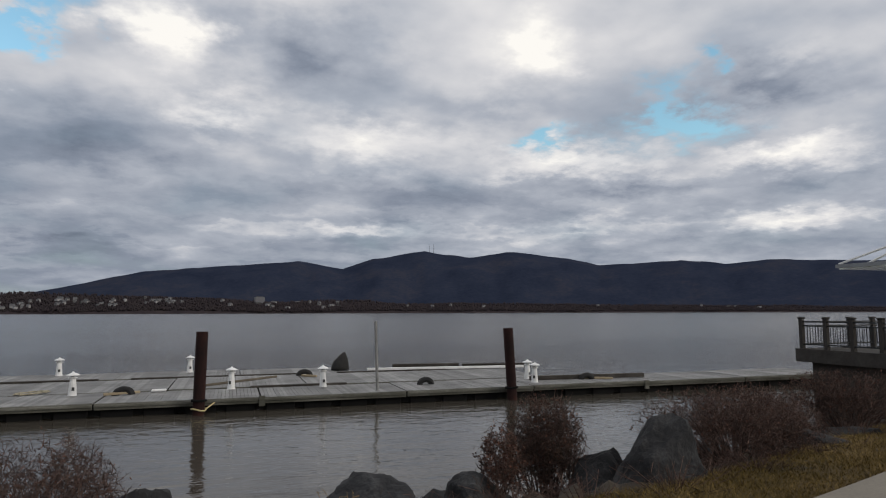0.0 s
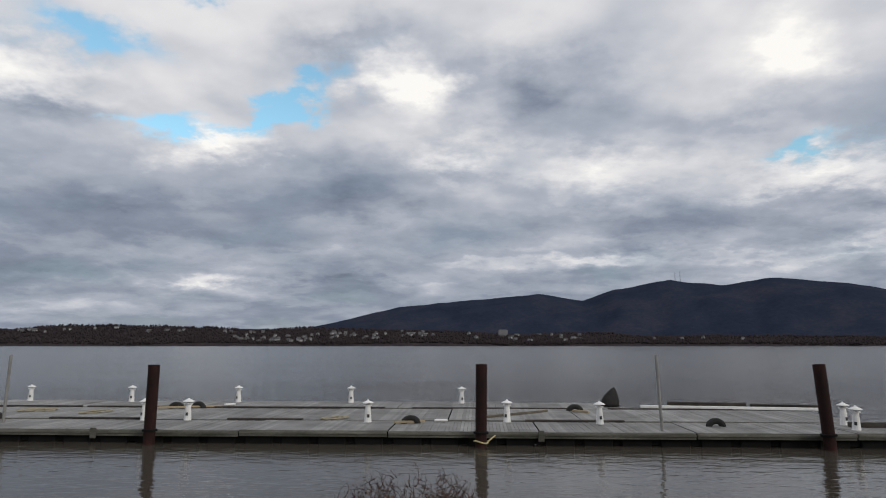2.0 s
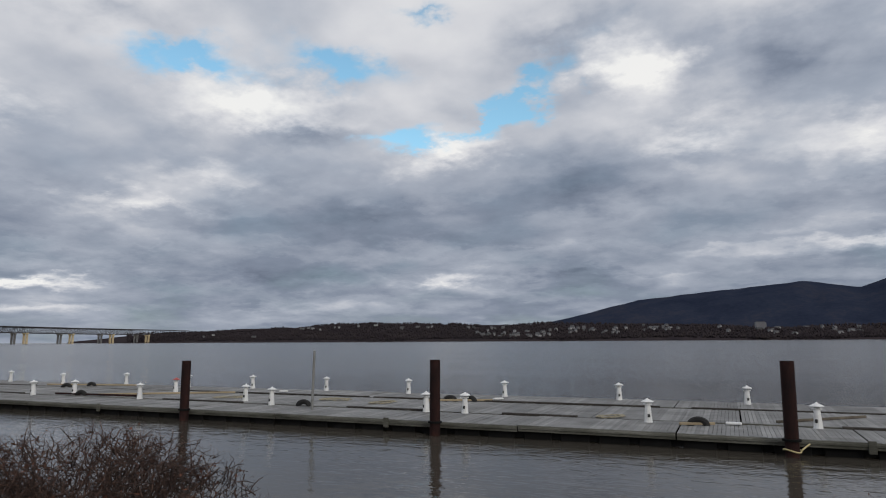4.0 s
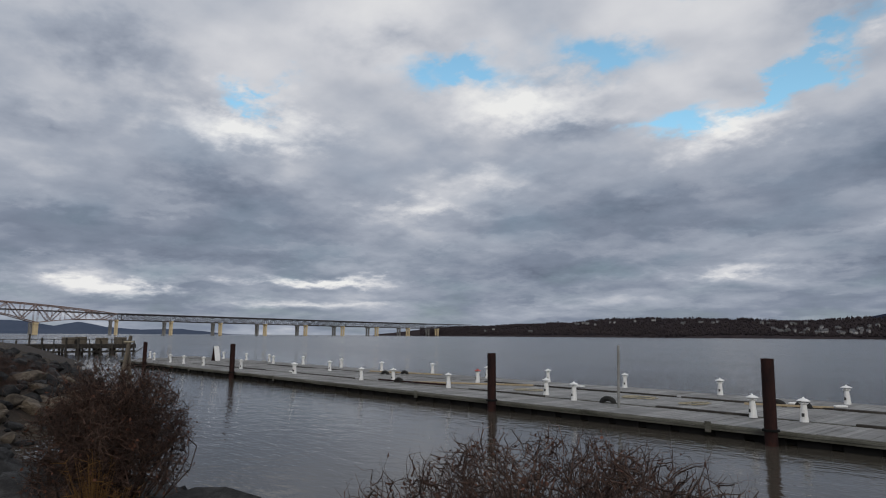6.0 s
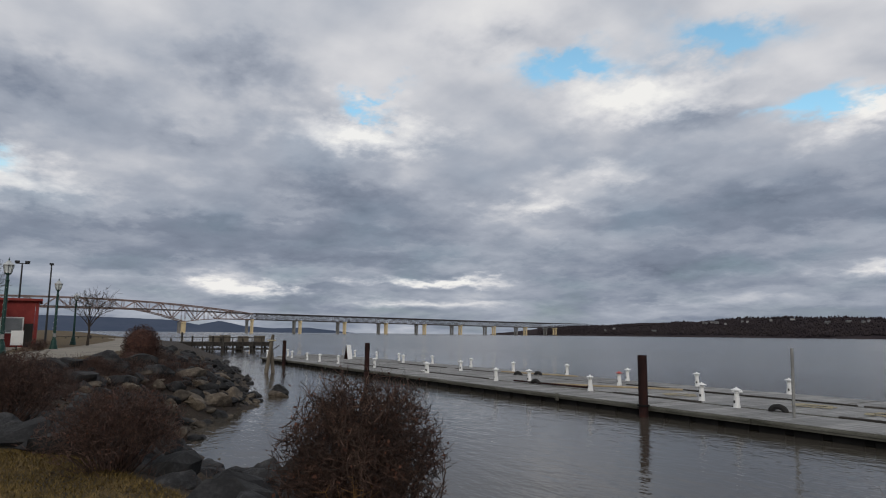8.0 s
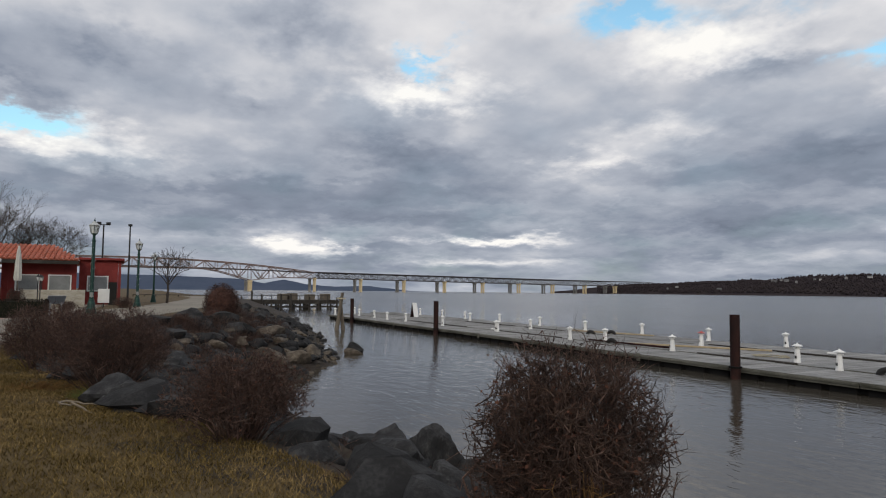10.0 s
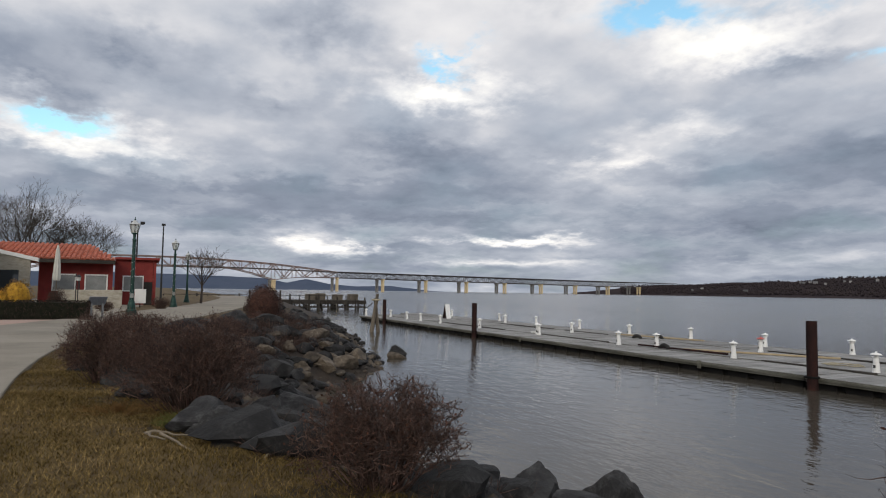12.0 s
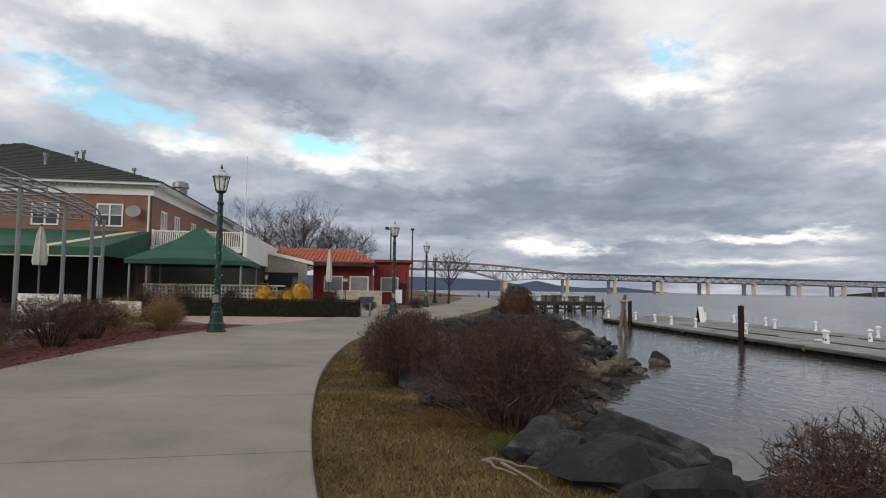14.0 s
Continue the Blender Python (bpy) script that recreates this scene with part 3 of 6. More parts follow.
def floating_dock():
    rng = random.Random(3)
    for s, (y0, y1, x0, x1) in enumerate(STRIPS):
        dock = empty("floating_dock", x0, y0, 0, 0, "weathered grey timber floating dock on black floats", "dock", "dock strips")
        n = round((x1 - x0) / 6.1)
        for i in range(n):
            a, b = (x1 - x0) * i / n + 0.03, (x1 - x0) * (i + 1) / n - 0.03
            lift = rng.uniform(-0.025, 0.025)
            verts, faces = [], []
            count = int((b - a) / 0.15)
            for k in range(count):
                p, q = a + (b - a) * k / count, a + (b - a) * (k + 1) / count - 0.012
                z = DECK_Z + lift + rng.uniform(-0.006, 0.006)
                c = len(verts)
                e0, e1 = rng.uniform(-.01, .02), (y1 - y0) + rng.uniform(-.02, .01)
                verts += [(p, e0, z), (q, e0, z), (q, e1, z), (p, e1, z), (p, e0, z - .045), (q, e0, z - .045), (q, e1, z - .045), (p, e1, z - .045)]
                faces += [(c, c + 1, c + 2, c + 3), (c, c + 4, c + 5, c + 1), (c + 1, c + 5, c + 6, c + 2), (c + 2, c + 6, c + 7, c + 3), (c + 3, c + 7, c + 4, c)]
            raw("decking", verts, faces, M["deck"], dock)
            for side, yy in (("front", -0.06), ("back", y1 - y0)):
                part("fascia_board", boxed(a, yy, 0.30 + lift, b, yy + 0.06, 0.535 + lift, 0.008), M["fender"], dock)
                if side == "front":
                    part("rub_rail", boxed(a, yy - 0.05, 0.40 + lift, b, yy - 0.002, 0.50 + lift, 0.01), M["fender"], dock)
            for k in range(4):
                p = a + (b - a) * (k + 0.12) / 4
                part("float", boxed(p, 0.12, -0.25, p + (b - a) * 0.19, y1 - y0 - 0.12, 0.40, 0.03), M["float"], dock)
            # black strip added to stand for the shadow below the deck edge
            part("keel_beam", boxed(a - .03, 0.22, 0.03, b + .03, 0.30, 0.47), M["float"], dock, "added black strip for the shadow under the dock")
            part("cross_beam", boxed(a, 0.31, 0.36, b, 0.42, 0.50), M["fender"], dock)
            if s == 0 and i % 3 == 1:
                part("cleat_post", boxed(a - 0.12, -0.14, 0.18, a + 0.12, -0.062, 0.6, 0.01), M["fender"], dock, "upright timber joint block")


floating_dock()


# ---- pedestals, piles, poles ----
PEDESTALS = [(14.3, 25.5), (14.7, 27.1), (4.36, 27.05), (0.36, 27.6), (-5.85, 27.2), (-14.26, 27.6), (-16.2, 27.4), (-25.5, 27.4), (-28.5, 28.8), (-35.6, 27.6), (-42.5, 28.4), (-45.0, 27.3), (-54.9, 27.2), (-55.6, 27.5), (-64.9, 26.9), (-74.0, 26.8), (-78.9, 26.5), (-84.0, 26.8), (-91.3, 27.3), (-98.5, 29.1), (-95.4, 25.2),
             (-37.8, 32.5), (-56.9, 32.0), (-1.9, 36.5), (-8.5, 36.8), (-15.3, 36.7), (-21.9, 36.7), (-28.4, 36.9), (-34.9, 37.0), (-40.6, 36.4), (-47.7, 36.8), (-52.8, 35.0), (-61.7, 36.4), (-69.8, 36.6), (-73.5, 34.8), (-78.0, 36.6), (-85.2, 37.0), (-91.9, 36.8)]


def pedestal():
    top = empty("dock_pedestal", 0, 0, DECK_Z, 0, "white lighthouse-shaped power pedestal on the dock", "pedestal", "dock pedestals")
    part("body", lathe(bmesh.new(), [(0.17, 0), (0.175, 0.03), (0.165, 0.05), (0.115, 0.68), (0.115, 0.70)], 12), M["white"], top)
    part("gallery", lathe(bmesh.new(), [(0.12, 0.702), (0.18, 0.73), (0.185, 0.755), (0.13, 0.76)], 12), M["white"], top)
    part("lantern", lathe(bmesh.new(), [(0.10, 0.762), (0.10, 0.835)], 10), M["lens"], top, "frosted lamp band")
    part("cap", lathe(bmesh.new(), [(0.255, 0.837), (0.26, 0.85), (0.15, 0.91), (0.055, 0.945), (0.03, 0.985), (0.01, 1.0)], 16), M["white"], top)
    part("socket_box", boxed(-0.05, -0.165, 0.22, 0.05, -0.125, 0.36, 0.008), M["dark_plastic"], top, "dark outlet cover")
    return top


M["lens"] = material("frosted_lens", [(0.5, 0.5, 0.48), (0.62, 0.62, 0.6)], 5, 0.35, 0.0)
M["dark_plastic"] = material("dark_plastic", [(0.03, 0.03, 0.03), (0.06, 0.06, 0.06)], 5, 0.5, 0.0)
M["red_cap"] = material("red_plastic", [(0.35, 0.06, 0.05), (0.45, 0.09, 0.08)], 5, 0.5, 0.0)
first = pedestal()
rng = random.Random(2)
for i, (x, y) in enumerate(PEDESTALS):
    m = pose(x, y, DECK_Z, rng.uniform(-1.5, 1.5), rng.uniform(-1.5, 1.5), rng.uniform(-40, 40))
    if i == 0:
        first.matrix_basis = m
    else:
        ob = copy_thing(first, m)
        if abs(x + 37.8) < 0.1:
            tagged(ob, "white lighthouse-shaped dock pedestal with a faded red cap")
            cap = next(c for c in ob.children if c.name.startswith("cap"))
            cap.data = cap.data.copy()
            cap.data.materials[0] = M["red_cap"]


def steel_pile(x, y, height, lean):
    top = empty("steel_pile", x, y, 0, 0, "rusty brown steel pipe pile beside the dock", "pile", "steel piles")
    top.matrix_basis = pose(x, y, 0, 0, lean, 0)
    bm = lathe(bmesh.new(), [(0.225, -2.5), (0.225, height), (0.205, height), (0.205, height - 0.25)], 24)
    part("pipe", bm, M["rust"], top, smooth=False)
    part("pile_hoop", lathe(bmesh.new(), [(0.232, 0.52), (0.30, 0.53), (0.30, 0.60), (0.232, 0.61)], 20), M["float"], top, "black guide hoop")
    return top


for x, h, lean in ((12.45, 3.23, -3.2), (-0.83, 3.21, 0.8), (-14.18, 3.16, 0.4), (-28.3, 3.02, 0.2), (-60.5, 3.08, 0.3), (-84.5, 2.98, 0.0)):
    steel_pile(x, 24.0, h, lean)


def pole(x, y, h, lean):
    ob = part("mooring_pole", lathe(bmesh.new(), [(0.065, 0), (0.065, h), (0.05, h + .01)], 10), M["grey_pipe"], None)
    ob.matrix_basis = pose(x, y, DECK_Z, 0, lean, 0)
    tagged(ob, "grey galvanised pipe standing on the dock", "pole", "mooring poles")


pole(6.45, 25.0, 3.0, -2.0)
pole(-22.0, 26.2, 2.95, 1.5)


def antenna(a, h):
    r = 4060
    x, y = -math.sin(radians(a)) * r, math.cos(radians(a)) * r
    ob = part("radio_mast", rod(bmesh.new(), (0, 0, 0), (0, 0, h), 1.6, 1.0, 5), M["pier_block"], None)
    ob.matrix_basis = pose(x, y, 4060 * math.tan(radians(5.1)))
    tagged(ob, "thin grey radio mast on the mountain top", "mast", "radio masts")


antenna(-16.9, 68)
antenna(-17.3, 72)

# ---- concrete path, lawn, planting bed ----
PATH_LINE = [(30, 9.0), (14, 1.6), (6, -1.5), (-2, -3.6), (-10, -5.5), (-17, -6.95), (-25, -7.55), (-33, -7.0), (-41, -4.6), (-52, -1.5), (-64, 1.5), (-80, 5), (-120, 11), (-150, 12)]


def along(table, step):
    """Even points on a soft line through the given ones, with the direction to the left of travel."""
    pts = [Vector((x, y, 0)) for x, y in table]
    fine = []
    for i in range(len(pts) - 1):
        p0, p1, p2, p3 = pts[max(0, i - 1)], pts[i], pts[i + 1], pts[min(len(pts) - 1, i + 2)]
        for k in range(24):
            t = k / 24
            fine.append(0.5 * ((2 * p1) + (p2 - p0) * t + (2 * p0 - 5 * p1 + 4 * p2 - p3) * t * t + (3 * p1 - p0 - 3 * p2 + p3) * t ** 3))
    out, gone = [fine[0]], 0.0
    for a, b in zip(fine, fine[1:]):
        gone += (b - a).length
        if gone >= step:
            out.append(b)
            gone = 0.0
    res = []
    for i, p in enumerate(out):
        d = (out[min(i + 1, len(out) - 1)] - out[max(i - 1, 0)]).normalized()
        res.append((p, Vector((-d.y, d.x, 0))))
    return res


def concrete_path():
    road = tagged(new("path"), "pale concrete riverside walk with saw-cut joints", "path", kind="structure")
    pts = along(PATH_LINE, 0.55)
    group = 5
    for i in range(0, len(pts) - group, group):
        run = pts[i:i + group + 1]
        verts, faces = [], []
        z = GROUND + 0.045
        for k, (p, n) in enumerate(run):
            d = (run[min(k + 1, group)][0] - run[max(k - 1, 0)][0]).normalized() * (0.012 if k == 0 else -0.012 if k == group else 0)
            for off, zz in ((2.75, z - 0.16), (2.75, z - 0.01), (2.73, z), (-2.73, z), (-2.75, z - 0.01), (-2.75, z - 0.16)):
                q = p + n * off + d
                verts.append((q.x, q.y, zz))
        for k in range(group):
            for c in range(5):
                a = k * 6 + c
                faces.append((a, a + 1, a + 7, a + 6))
        faces += [tuple(range(5, -1, -1)), tuple(range(group * 6, group * 6 + 6))]
        raw("concrete_slab", verts, faces, M["concrete"], road)


def flat_sheet(name, outline, z, mat, label, category, wobble=0.0, kind="structure"):
    bm = bmesh.new()
    rng = random.Random(len(outline))
    vs = []
    n = len(outline)
    for i in range(n):
        a, b = Vector(outline[i]), Vector(outline[(i + 1) % n])
        k = max(1, int((b - a).length / 0.5)) if wobble else 1
        for j in range(k):
            p = a + (b - a) * j / k
            vs.append(bm.verts.new((p.x + rng.uniform(-wobble, wobble), p.y + rng.uniform(-wobble, wobble), z)))
    top = bm.faces.new(vs)
    r = bmesh.ops.extrude_face_region(bm, geom=[top])
    bmesh.ops.translate(bm, vec=(0, 0, 0.03), verts=[v for v in r["geom"] if isinstance(v, bmesh.types.BMVert)])
    bmesh.ops.recalc_face_normals(bm, faces=bm.faces)
    return tagged(mesh_object(name, bm, mat), label, category, kind=kind)


M["mulch"] = material("red_bark_mulch", [(0.055, 0.014, 0.011), (0.135, 0.034, 0.025), (0.22, 0.068, 0.05)], 2.0, 0.95, 1.0, 30, bump_size=0.05, islands=0.4)
M["paver"] = material("pink_brick_paver", [(0.25, 0.17, 0.14), (0.34, 0.24, 0.20), (0.40, 0.30, 0.26)], 3.0, 0.9, 0.3, 30, bump_size=0.004, spread=0.12)
concrete_path()
flat_sheet("mulch_bed", [(-14, -9.2), (-20, -10.0), (-26.5, -10.15), (-33, -9.75), (-36.8, -8.9), (-38, -10.5), (-36.5, -13.5), (-30, -15.0), (-14, -15.0)], GROUND - 0.005, M["mulch"], "planting bed covered in red bark mulch", "mulch bed", 0.06)
flat_sheet("patio", [(-38, -11.0), (-44.3, -16.2), (-44.3, -4.6), (-40.5, -3.0), (-37.2, -8.6)], GROUND + 0.005, M["paver"], "pink brick paver apron beside the walk", "paving")
flat_sheet("terrace", [(-36.4, -13.8), (-46.5, -17), (-46.5, -5), (-58, -4.0), (-100, -1), (-100, -60), (-24, -60), (-24, -15.4)], GROUND - 0.002, M["concrete"], "grey paved restaurant terrace", "paving")


def mulch_chips():
    rng = random.Random(21)
    verts, faces = [], []
    for _ in range(9000):
        x, y = rng.uniform(-37, -14), rng.uniform(-14.6, -9.4)
        if y > -9.9 and x > -31 or (x < -33 and y > -10.2 - (x + 33) * 0.3):
            continue
        a, l, w = rng.uniform(0, 6.28), rng.uniform(.03, .09), rng.uniform(.008, .02)
        c, s, z = math.cos(a), math.sin(a), GROUND + 0.03
        n = len(verts)
        verts += [(x - c * l, y - s * l, z), (x + s * w, y - c * w, z + rng.uniform(0, .02)), (x + c * l, y + s * l, z + rng.uniform(0, .035)), (x - s * w, y + c * w, z + rng.uniform(0, .02))]
        faces.append((n, n + 1, n + 2, n + 3))
    tagged(raw("bark_chips", verts, faces, M["mulch"]), "loose red bark chips on the planting bed", "bark chips", kind="stuff")


mulch_chips()


def path_right(x):
    pts = PATH_FINE
    return float(np.interp(-x, pts[0], pts[1]))


_e = []
for p, n in along(PATH_LINE, 0.5):
    q1, q2 = p + n * 2.75, p - n * 2.75
    _e.append(q1 if q1.y > q2.y else q2)
PATH_FINE = ([-q.x for q in _e], [q.y for q in _e])

M["blade"] = material("dry_grass_blade", [(0.05, 0.036, 0.012), (0.125, 0.086, 0.03), (0.24, 0.17, 0.08)], 0.8, 0.95, 0.0, 9, spec=0.1, islands=0.7)


def grass_blades():
    rng = random.Random(8)
    verts, faces = [], []
    made = 0
    while made < 230000:
        x = rng.choice((rng.uniform(-21, -8), rng.uniform(-26, -8), rng.uniform(-45, -8), rng.uniform(2, 11)))
        y0, y1 = path_right(x) + 0.03, curve_at(BANK_TOP, x) + 0.35
        if y1 <= y0:
            continue
        y = rng.uniform(y0, y1)
        if noise.noise((x * 1.1, y * 1.1, 7)) < rng.uniform(-1.0, -0.1):
            continue
        made += 1
        h, a, w = rng.uniform(.015, .055), rng.uniform(0, 6.28), rng.uniform(.0025, .005)
        lean = rng.uniform(.6, 2.2) * h
        z = land(x, y) + 0.05 * noise.noise((x * 0.6, y * 0.6, 0)) - 0.004
        n = len(verts)
        verts += [(x - math.sin(a) * w, y + math.cos(a) * w, z), (x + math.sin(a) * w, y - math.cos(a) * w, z), (x + math.cos(a) * lean, y + math.sin(a) * lean, z + h)]
        faces.append((n, n + 1, n + 2))
    tagged(raw("grass", verts, faces, M["blade"]), "short dry winter grass beside the walk", "grass", kind="stuff")


grass_blades()


# ---- boulders ----
def boulder_mesh(seed, mat, level=3):
    """A quarried stone: a ball cut by random planes, its edges worn round, its faces pitted."""
    rng = random.Random(seed)
    planes = []
    for _ in range(11):
        n = Vector((rng.gauss(0, 1), rng.gauss(0, 1), rng.gauss(0, 1))).normalized()
        planes.append((n, rng.uniform(.56, .84)))
    bm = bmesh.new()
    bmesh.ops.create_icosphere(bm, subdivisions=level, radius=1.0)
    for v in bm.verts:
        d = v.co.normalized()
        near = sorted(c / max(.05, n.dot(d)) for n, c in planes if n.dot(d) > .05)
        r = min(1.25, near[0] if near else 1.2)
        if len(near) > 1:
            r -= .03 * math.exp(-max(0.0, near[1] - near[0]) / .05)
        q = d * 2.2 + Vector((seed, 0, 0))
        r *= 1 + .07 * noise.noise(q) + .035 * noise.noise(q * 3.1) + .016 * noise.noise(q * 8.0)
        v.co = Vector((d.x * r * 1.04, d.y * r * .95, d.z * r * .84))
    me = bpy.data.meshes.new("boulder")
    bm.to_mesh(me)
    bm.free()
    me.materials.append(mat)
    return me


BIG_STONES = [boulder_mesh(100 + i, M["rock"], 5) for i in range(7)]
DARK_STONES = [boulder_mesh(100 + i, M["rock"]) for i in range(7)]
TAN_STONES = [boulder_mesh(200 + i, M["tan_rock"]) for i in range(6)]
SMALL_STONES = [boulder_mesh(300 + i, M["rock"], 2) for i in range(6)]


def boulder(x, y, z, sx, sy, sz, rz, mesh, label="dark grey riprap boulder on the river bank"):
    ob = new("boulder", mesh)
    ob.matrix_basis = pose(x, y, z, 0, 0, rz) @ Matrix.Diagonal((sx, sy, sz, 1))
    return tagged(ob, label, "boulder", "bank boulders")


def bank_boulders():
    rng = random.Random(17)
    big = [(4.44, 2.62, 2.1, .56, .5, .88), (4.1, 3.1, 2.0, .5, .45, .8), (2.75, 3.15, 1.86, .5, .42, .52), (1.75, 3.4, 1.85, .8, .5, .75), (-0.55, 4.2, 1.75, .66, .52, .75), (0.4, 3.6, 1.6, .5, .45, .6), (-13.3, .35, 2.05, .5, .42, .5), (-12.6, .9, 1.95, .5, .45, .5), (-13.9, -.15, 2.2, .42, .4, .38), (-12.1, .1, 2.2, .4, .36, .36), (-9.8, 1.65, 2.08, .72, .5, .6), (-7.4, 2.4, 1.7, .5, .45, .5), (3.6, 2.3, 2.0, .45, .4, .5), (8.2, 3.75, 2.2, .6, .45, .33), (7.3, 3.15, 2.25, .5, .4, .28),
           (-12.3, 3.2, 1.4, .9, .55, .62), (-14.3, 1.35, 1.8, .45, .42, .62), (-13.9, 1.85, 1.75, .38, .4, .55), (-13.5, 2.2, 1.6, .4, .4, .45), (-14.9, 0.75, 1.85, .48, .42, .55), (-15.4, 1.2, 1.7, .5, .45, .6), (-13.2, 1.3, 1.7, .45, .4, .5),
           (-14.8, 0.1, 2.1, .45, .4, .36), (-17.6, -1.95, 2.4, .42, .33, .28), (-17.2, -1.2, 2.33, .5, .42, .38), (-16.7, -0.8, 2.1, .32, .3, .26), (-18.0, -0.7, 2.15, .46, .4, .42), (-18.75, -1.2, 2.25, .42, .38, .4), (-17.3, -0.3, 1.85, .38, .35, .34),
           (-24.2, -3.75, 2.45, .42, .32, .28), (-22.1, -2.95, 2.42, .75, .4, .34), (-20.8, -2.75, 2.4, .65, .42, .32), (-16.9, -1.75, 2.38, .4, .35, .28), (-16.0, -0.3, 2.15, .5, .4, .42), (-19.8, -0.2, 1.95, .7, .6, .6), (-5, 3.2, 1.5, .6, .5, .5), (-9, 2.6, 1.55, .65, .5, .5), (-10.8, 2.5, 1.5, .5, .45, .5), (-16.2, 0.7, 1.75, .55, .5, .5), (-15.2, 2.2, 1.2, .6, .5, .5)]
    for i, (x, y, z, sx, sy, sz) in enumerate(big):
        boulder(x, y, z, sx, sy, sz, rng.uniform(0, 360), BIG_STONES[i % 7])
    # the tan stones of the spit, the largest one first
    for x, y, z, s in ((-42.6, 4.9, 1.25, 1.05), (-39.8, 6.0, .5, .8), (-41.5, 7.3, .45, .7), (-44, 6.5, .8, .7), (-38.4, 4.6, .7, .7)):
        boulder(x, y, z, s * 1.1, s * .9, s * .9, rng.uniform(0, 360), TAN_STONES[rng.randrange(6)], "tan-grey angular stone on the rocky spit")
    boulder(-47.6, 11.9, .1, .75, .6, .55, 20, DARK_STONES[2], "dark wet boulder standing in the shallow water")
    boulder(-46.2, 11.2, .05, .6, .5, .42, 70, TAN_STONES[1], "brown wet boulder standing in the shallow water")
    # a broken row of stones, the foot of an old crib, awash beside the spit
    for k in range(26):
        f, size = k / 25, rng.uniform(.14, .42)
        boulder(-68 - 30 * f + rng.gauss(0, .8), 14.2 + 5.2 * f + rng.gauss(0, .45), rng.uniform(-.02, .1), size * 1.2, size, size * .7, rng.uniform(0, 360), DARK_STONES[k % 7], "small dark wet stone awash in the shallows")
    n = 0
    rest_v, rest_f = [], []
    while n < 560:
        x = rng.choice((rng.uniform(-47, -26), rng.uniform(-47, -34), rng.uniform(-26, 12), rng.uniform(-75, -45)))
        top, low = curve_at(BANK_TOP, x), curve_at(WATERLINE, x)
        s = rng.random()
        y = top + (low - top) * (s * 1.12 - 0.04)
        if -2 < x < 10 and s < .45:
            continue
        spit = -49 < x < -30
        size = (rng.uniform(.45, .75) if rng.random() < .1 and x < -30 else rng.uniform(.18, .5)) * (1 if s < .8 else .6)
        z = max(land(x, y), -0.1) + size * 0.28
        tan = rng.random() < (0.5 if spit and s > .35 else 0.12 if x < -28 else 0.0)
        if n >= 255:
            m = pose(x, y, z, 0, 0, rng.uniform(0, 360)) @ Matrix.Diagonal((size * 1.1, size, size * .8, 1))
            src = SMALL_STONES[rng.randrange(6)]
            n0 = len(rest_v)
            rest_v += [tuple(m @ v.co) for v in src.vertices]
            rest_f += [tuple(n0 + k for k in p.vertices) for p in src.polygons]
            n += 1
            continue
        boulder(x, y, z, size * rng.uniform(.9, 1.35), size * rng.uniform(.8, 1.1), size * rng.uniform(.6, 1.0), rng.uniform(0, 360), (TAN_STONES if tan else DARK_STONES)[rng.randrange(6)], "tan angular riprap stone on the bank" if tan else "dark grey riprap stone on the bank")
        n += 1
    tagged(raw("riprap", rest_v, rest_f, M["rock"]), "jumbled dark stones packed between larger boulders", "riprap", kind="stuff")
    verts, faces = [], []
    for _ in range(2500):
        x = rng.uniform(-85, 12)
        top, low = curve_at(BANK_TOP, x), curve_at(WATERLINE, x)
        y = top + (low - top) * rng.uniform(.1, 1.25)
        r, z, n0 = rng.uniform(.05, .2), land(x, y), len(verts)
        for k in range(5):
            t = 1.2566 * k + rng.random()
            verts.append((x + math.cos(t) * r, y + math.sin(t) * r, z + rng.uniform(-.02, .06)))
        verts.append((x + rng.uniform(-.05, .05), y, z + r * rng.uniform(.5, .9)))
        faces += [(n0 + k, n0 + (k + 1) % 5, n0 + 5) for k in range(5)]
    tagged(raw("rubble", verts, faces, M["tan_rock"]), "small broken stones between the boulders", "rubble", kind="stuff")


bank_boulders()


# ---- bare shrubs ----
def twigs(rng, start, heading, length, radius, depth, out, spread, split, droop=0.0):
    """Grows one branch with its side shoots into out, a list of bars."""
    steps = 3 if depth else 2
    p, d = Vector(start), Vector(heading).normalized()
    r = radius
    for i in range(steps):
        d = (d + Vector((rng.gauss(0, .36), rng.gauss(0, .36), rng.gauss(0.08, .28) - droop))).normalized()
        q = p + d * (length / steps)
        r1 = r * (0.78 if depth else 0.6)
        out.append((p, q, r, r1))
        if depth:
            for _ in range(split):
                side = Vector((rng.gauss(0, 1), rng.gauss(0, 1), rng.gauss(.25, .7))).normalized()
                twigs(rng, q if i else p + (q - p) * rng.random(), d * (1 - spread) + side * spread, length * rng.uniform(.42, .68), r1 * .72, depth - 1, out, spread, split, droop)
        p, r = q, r1


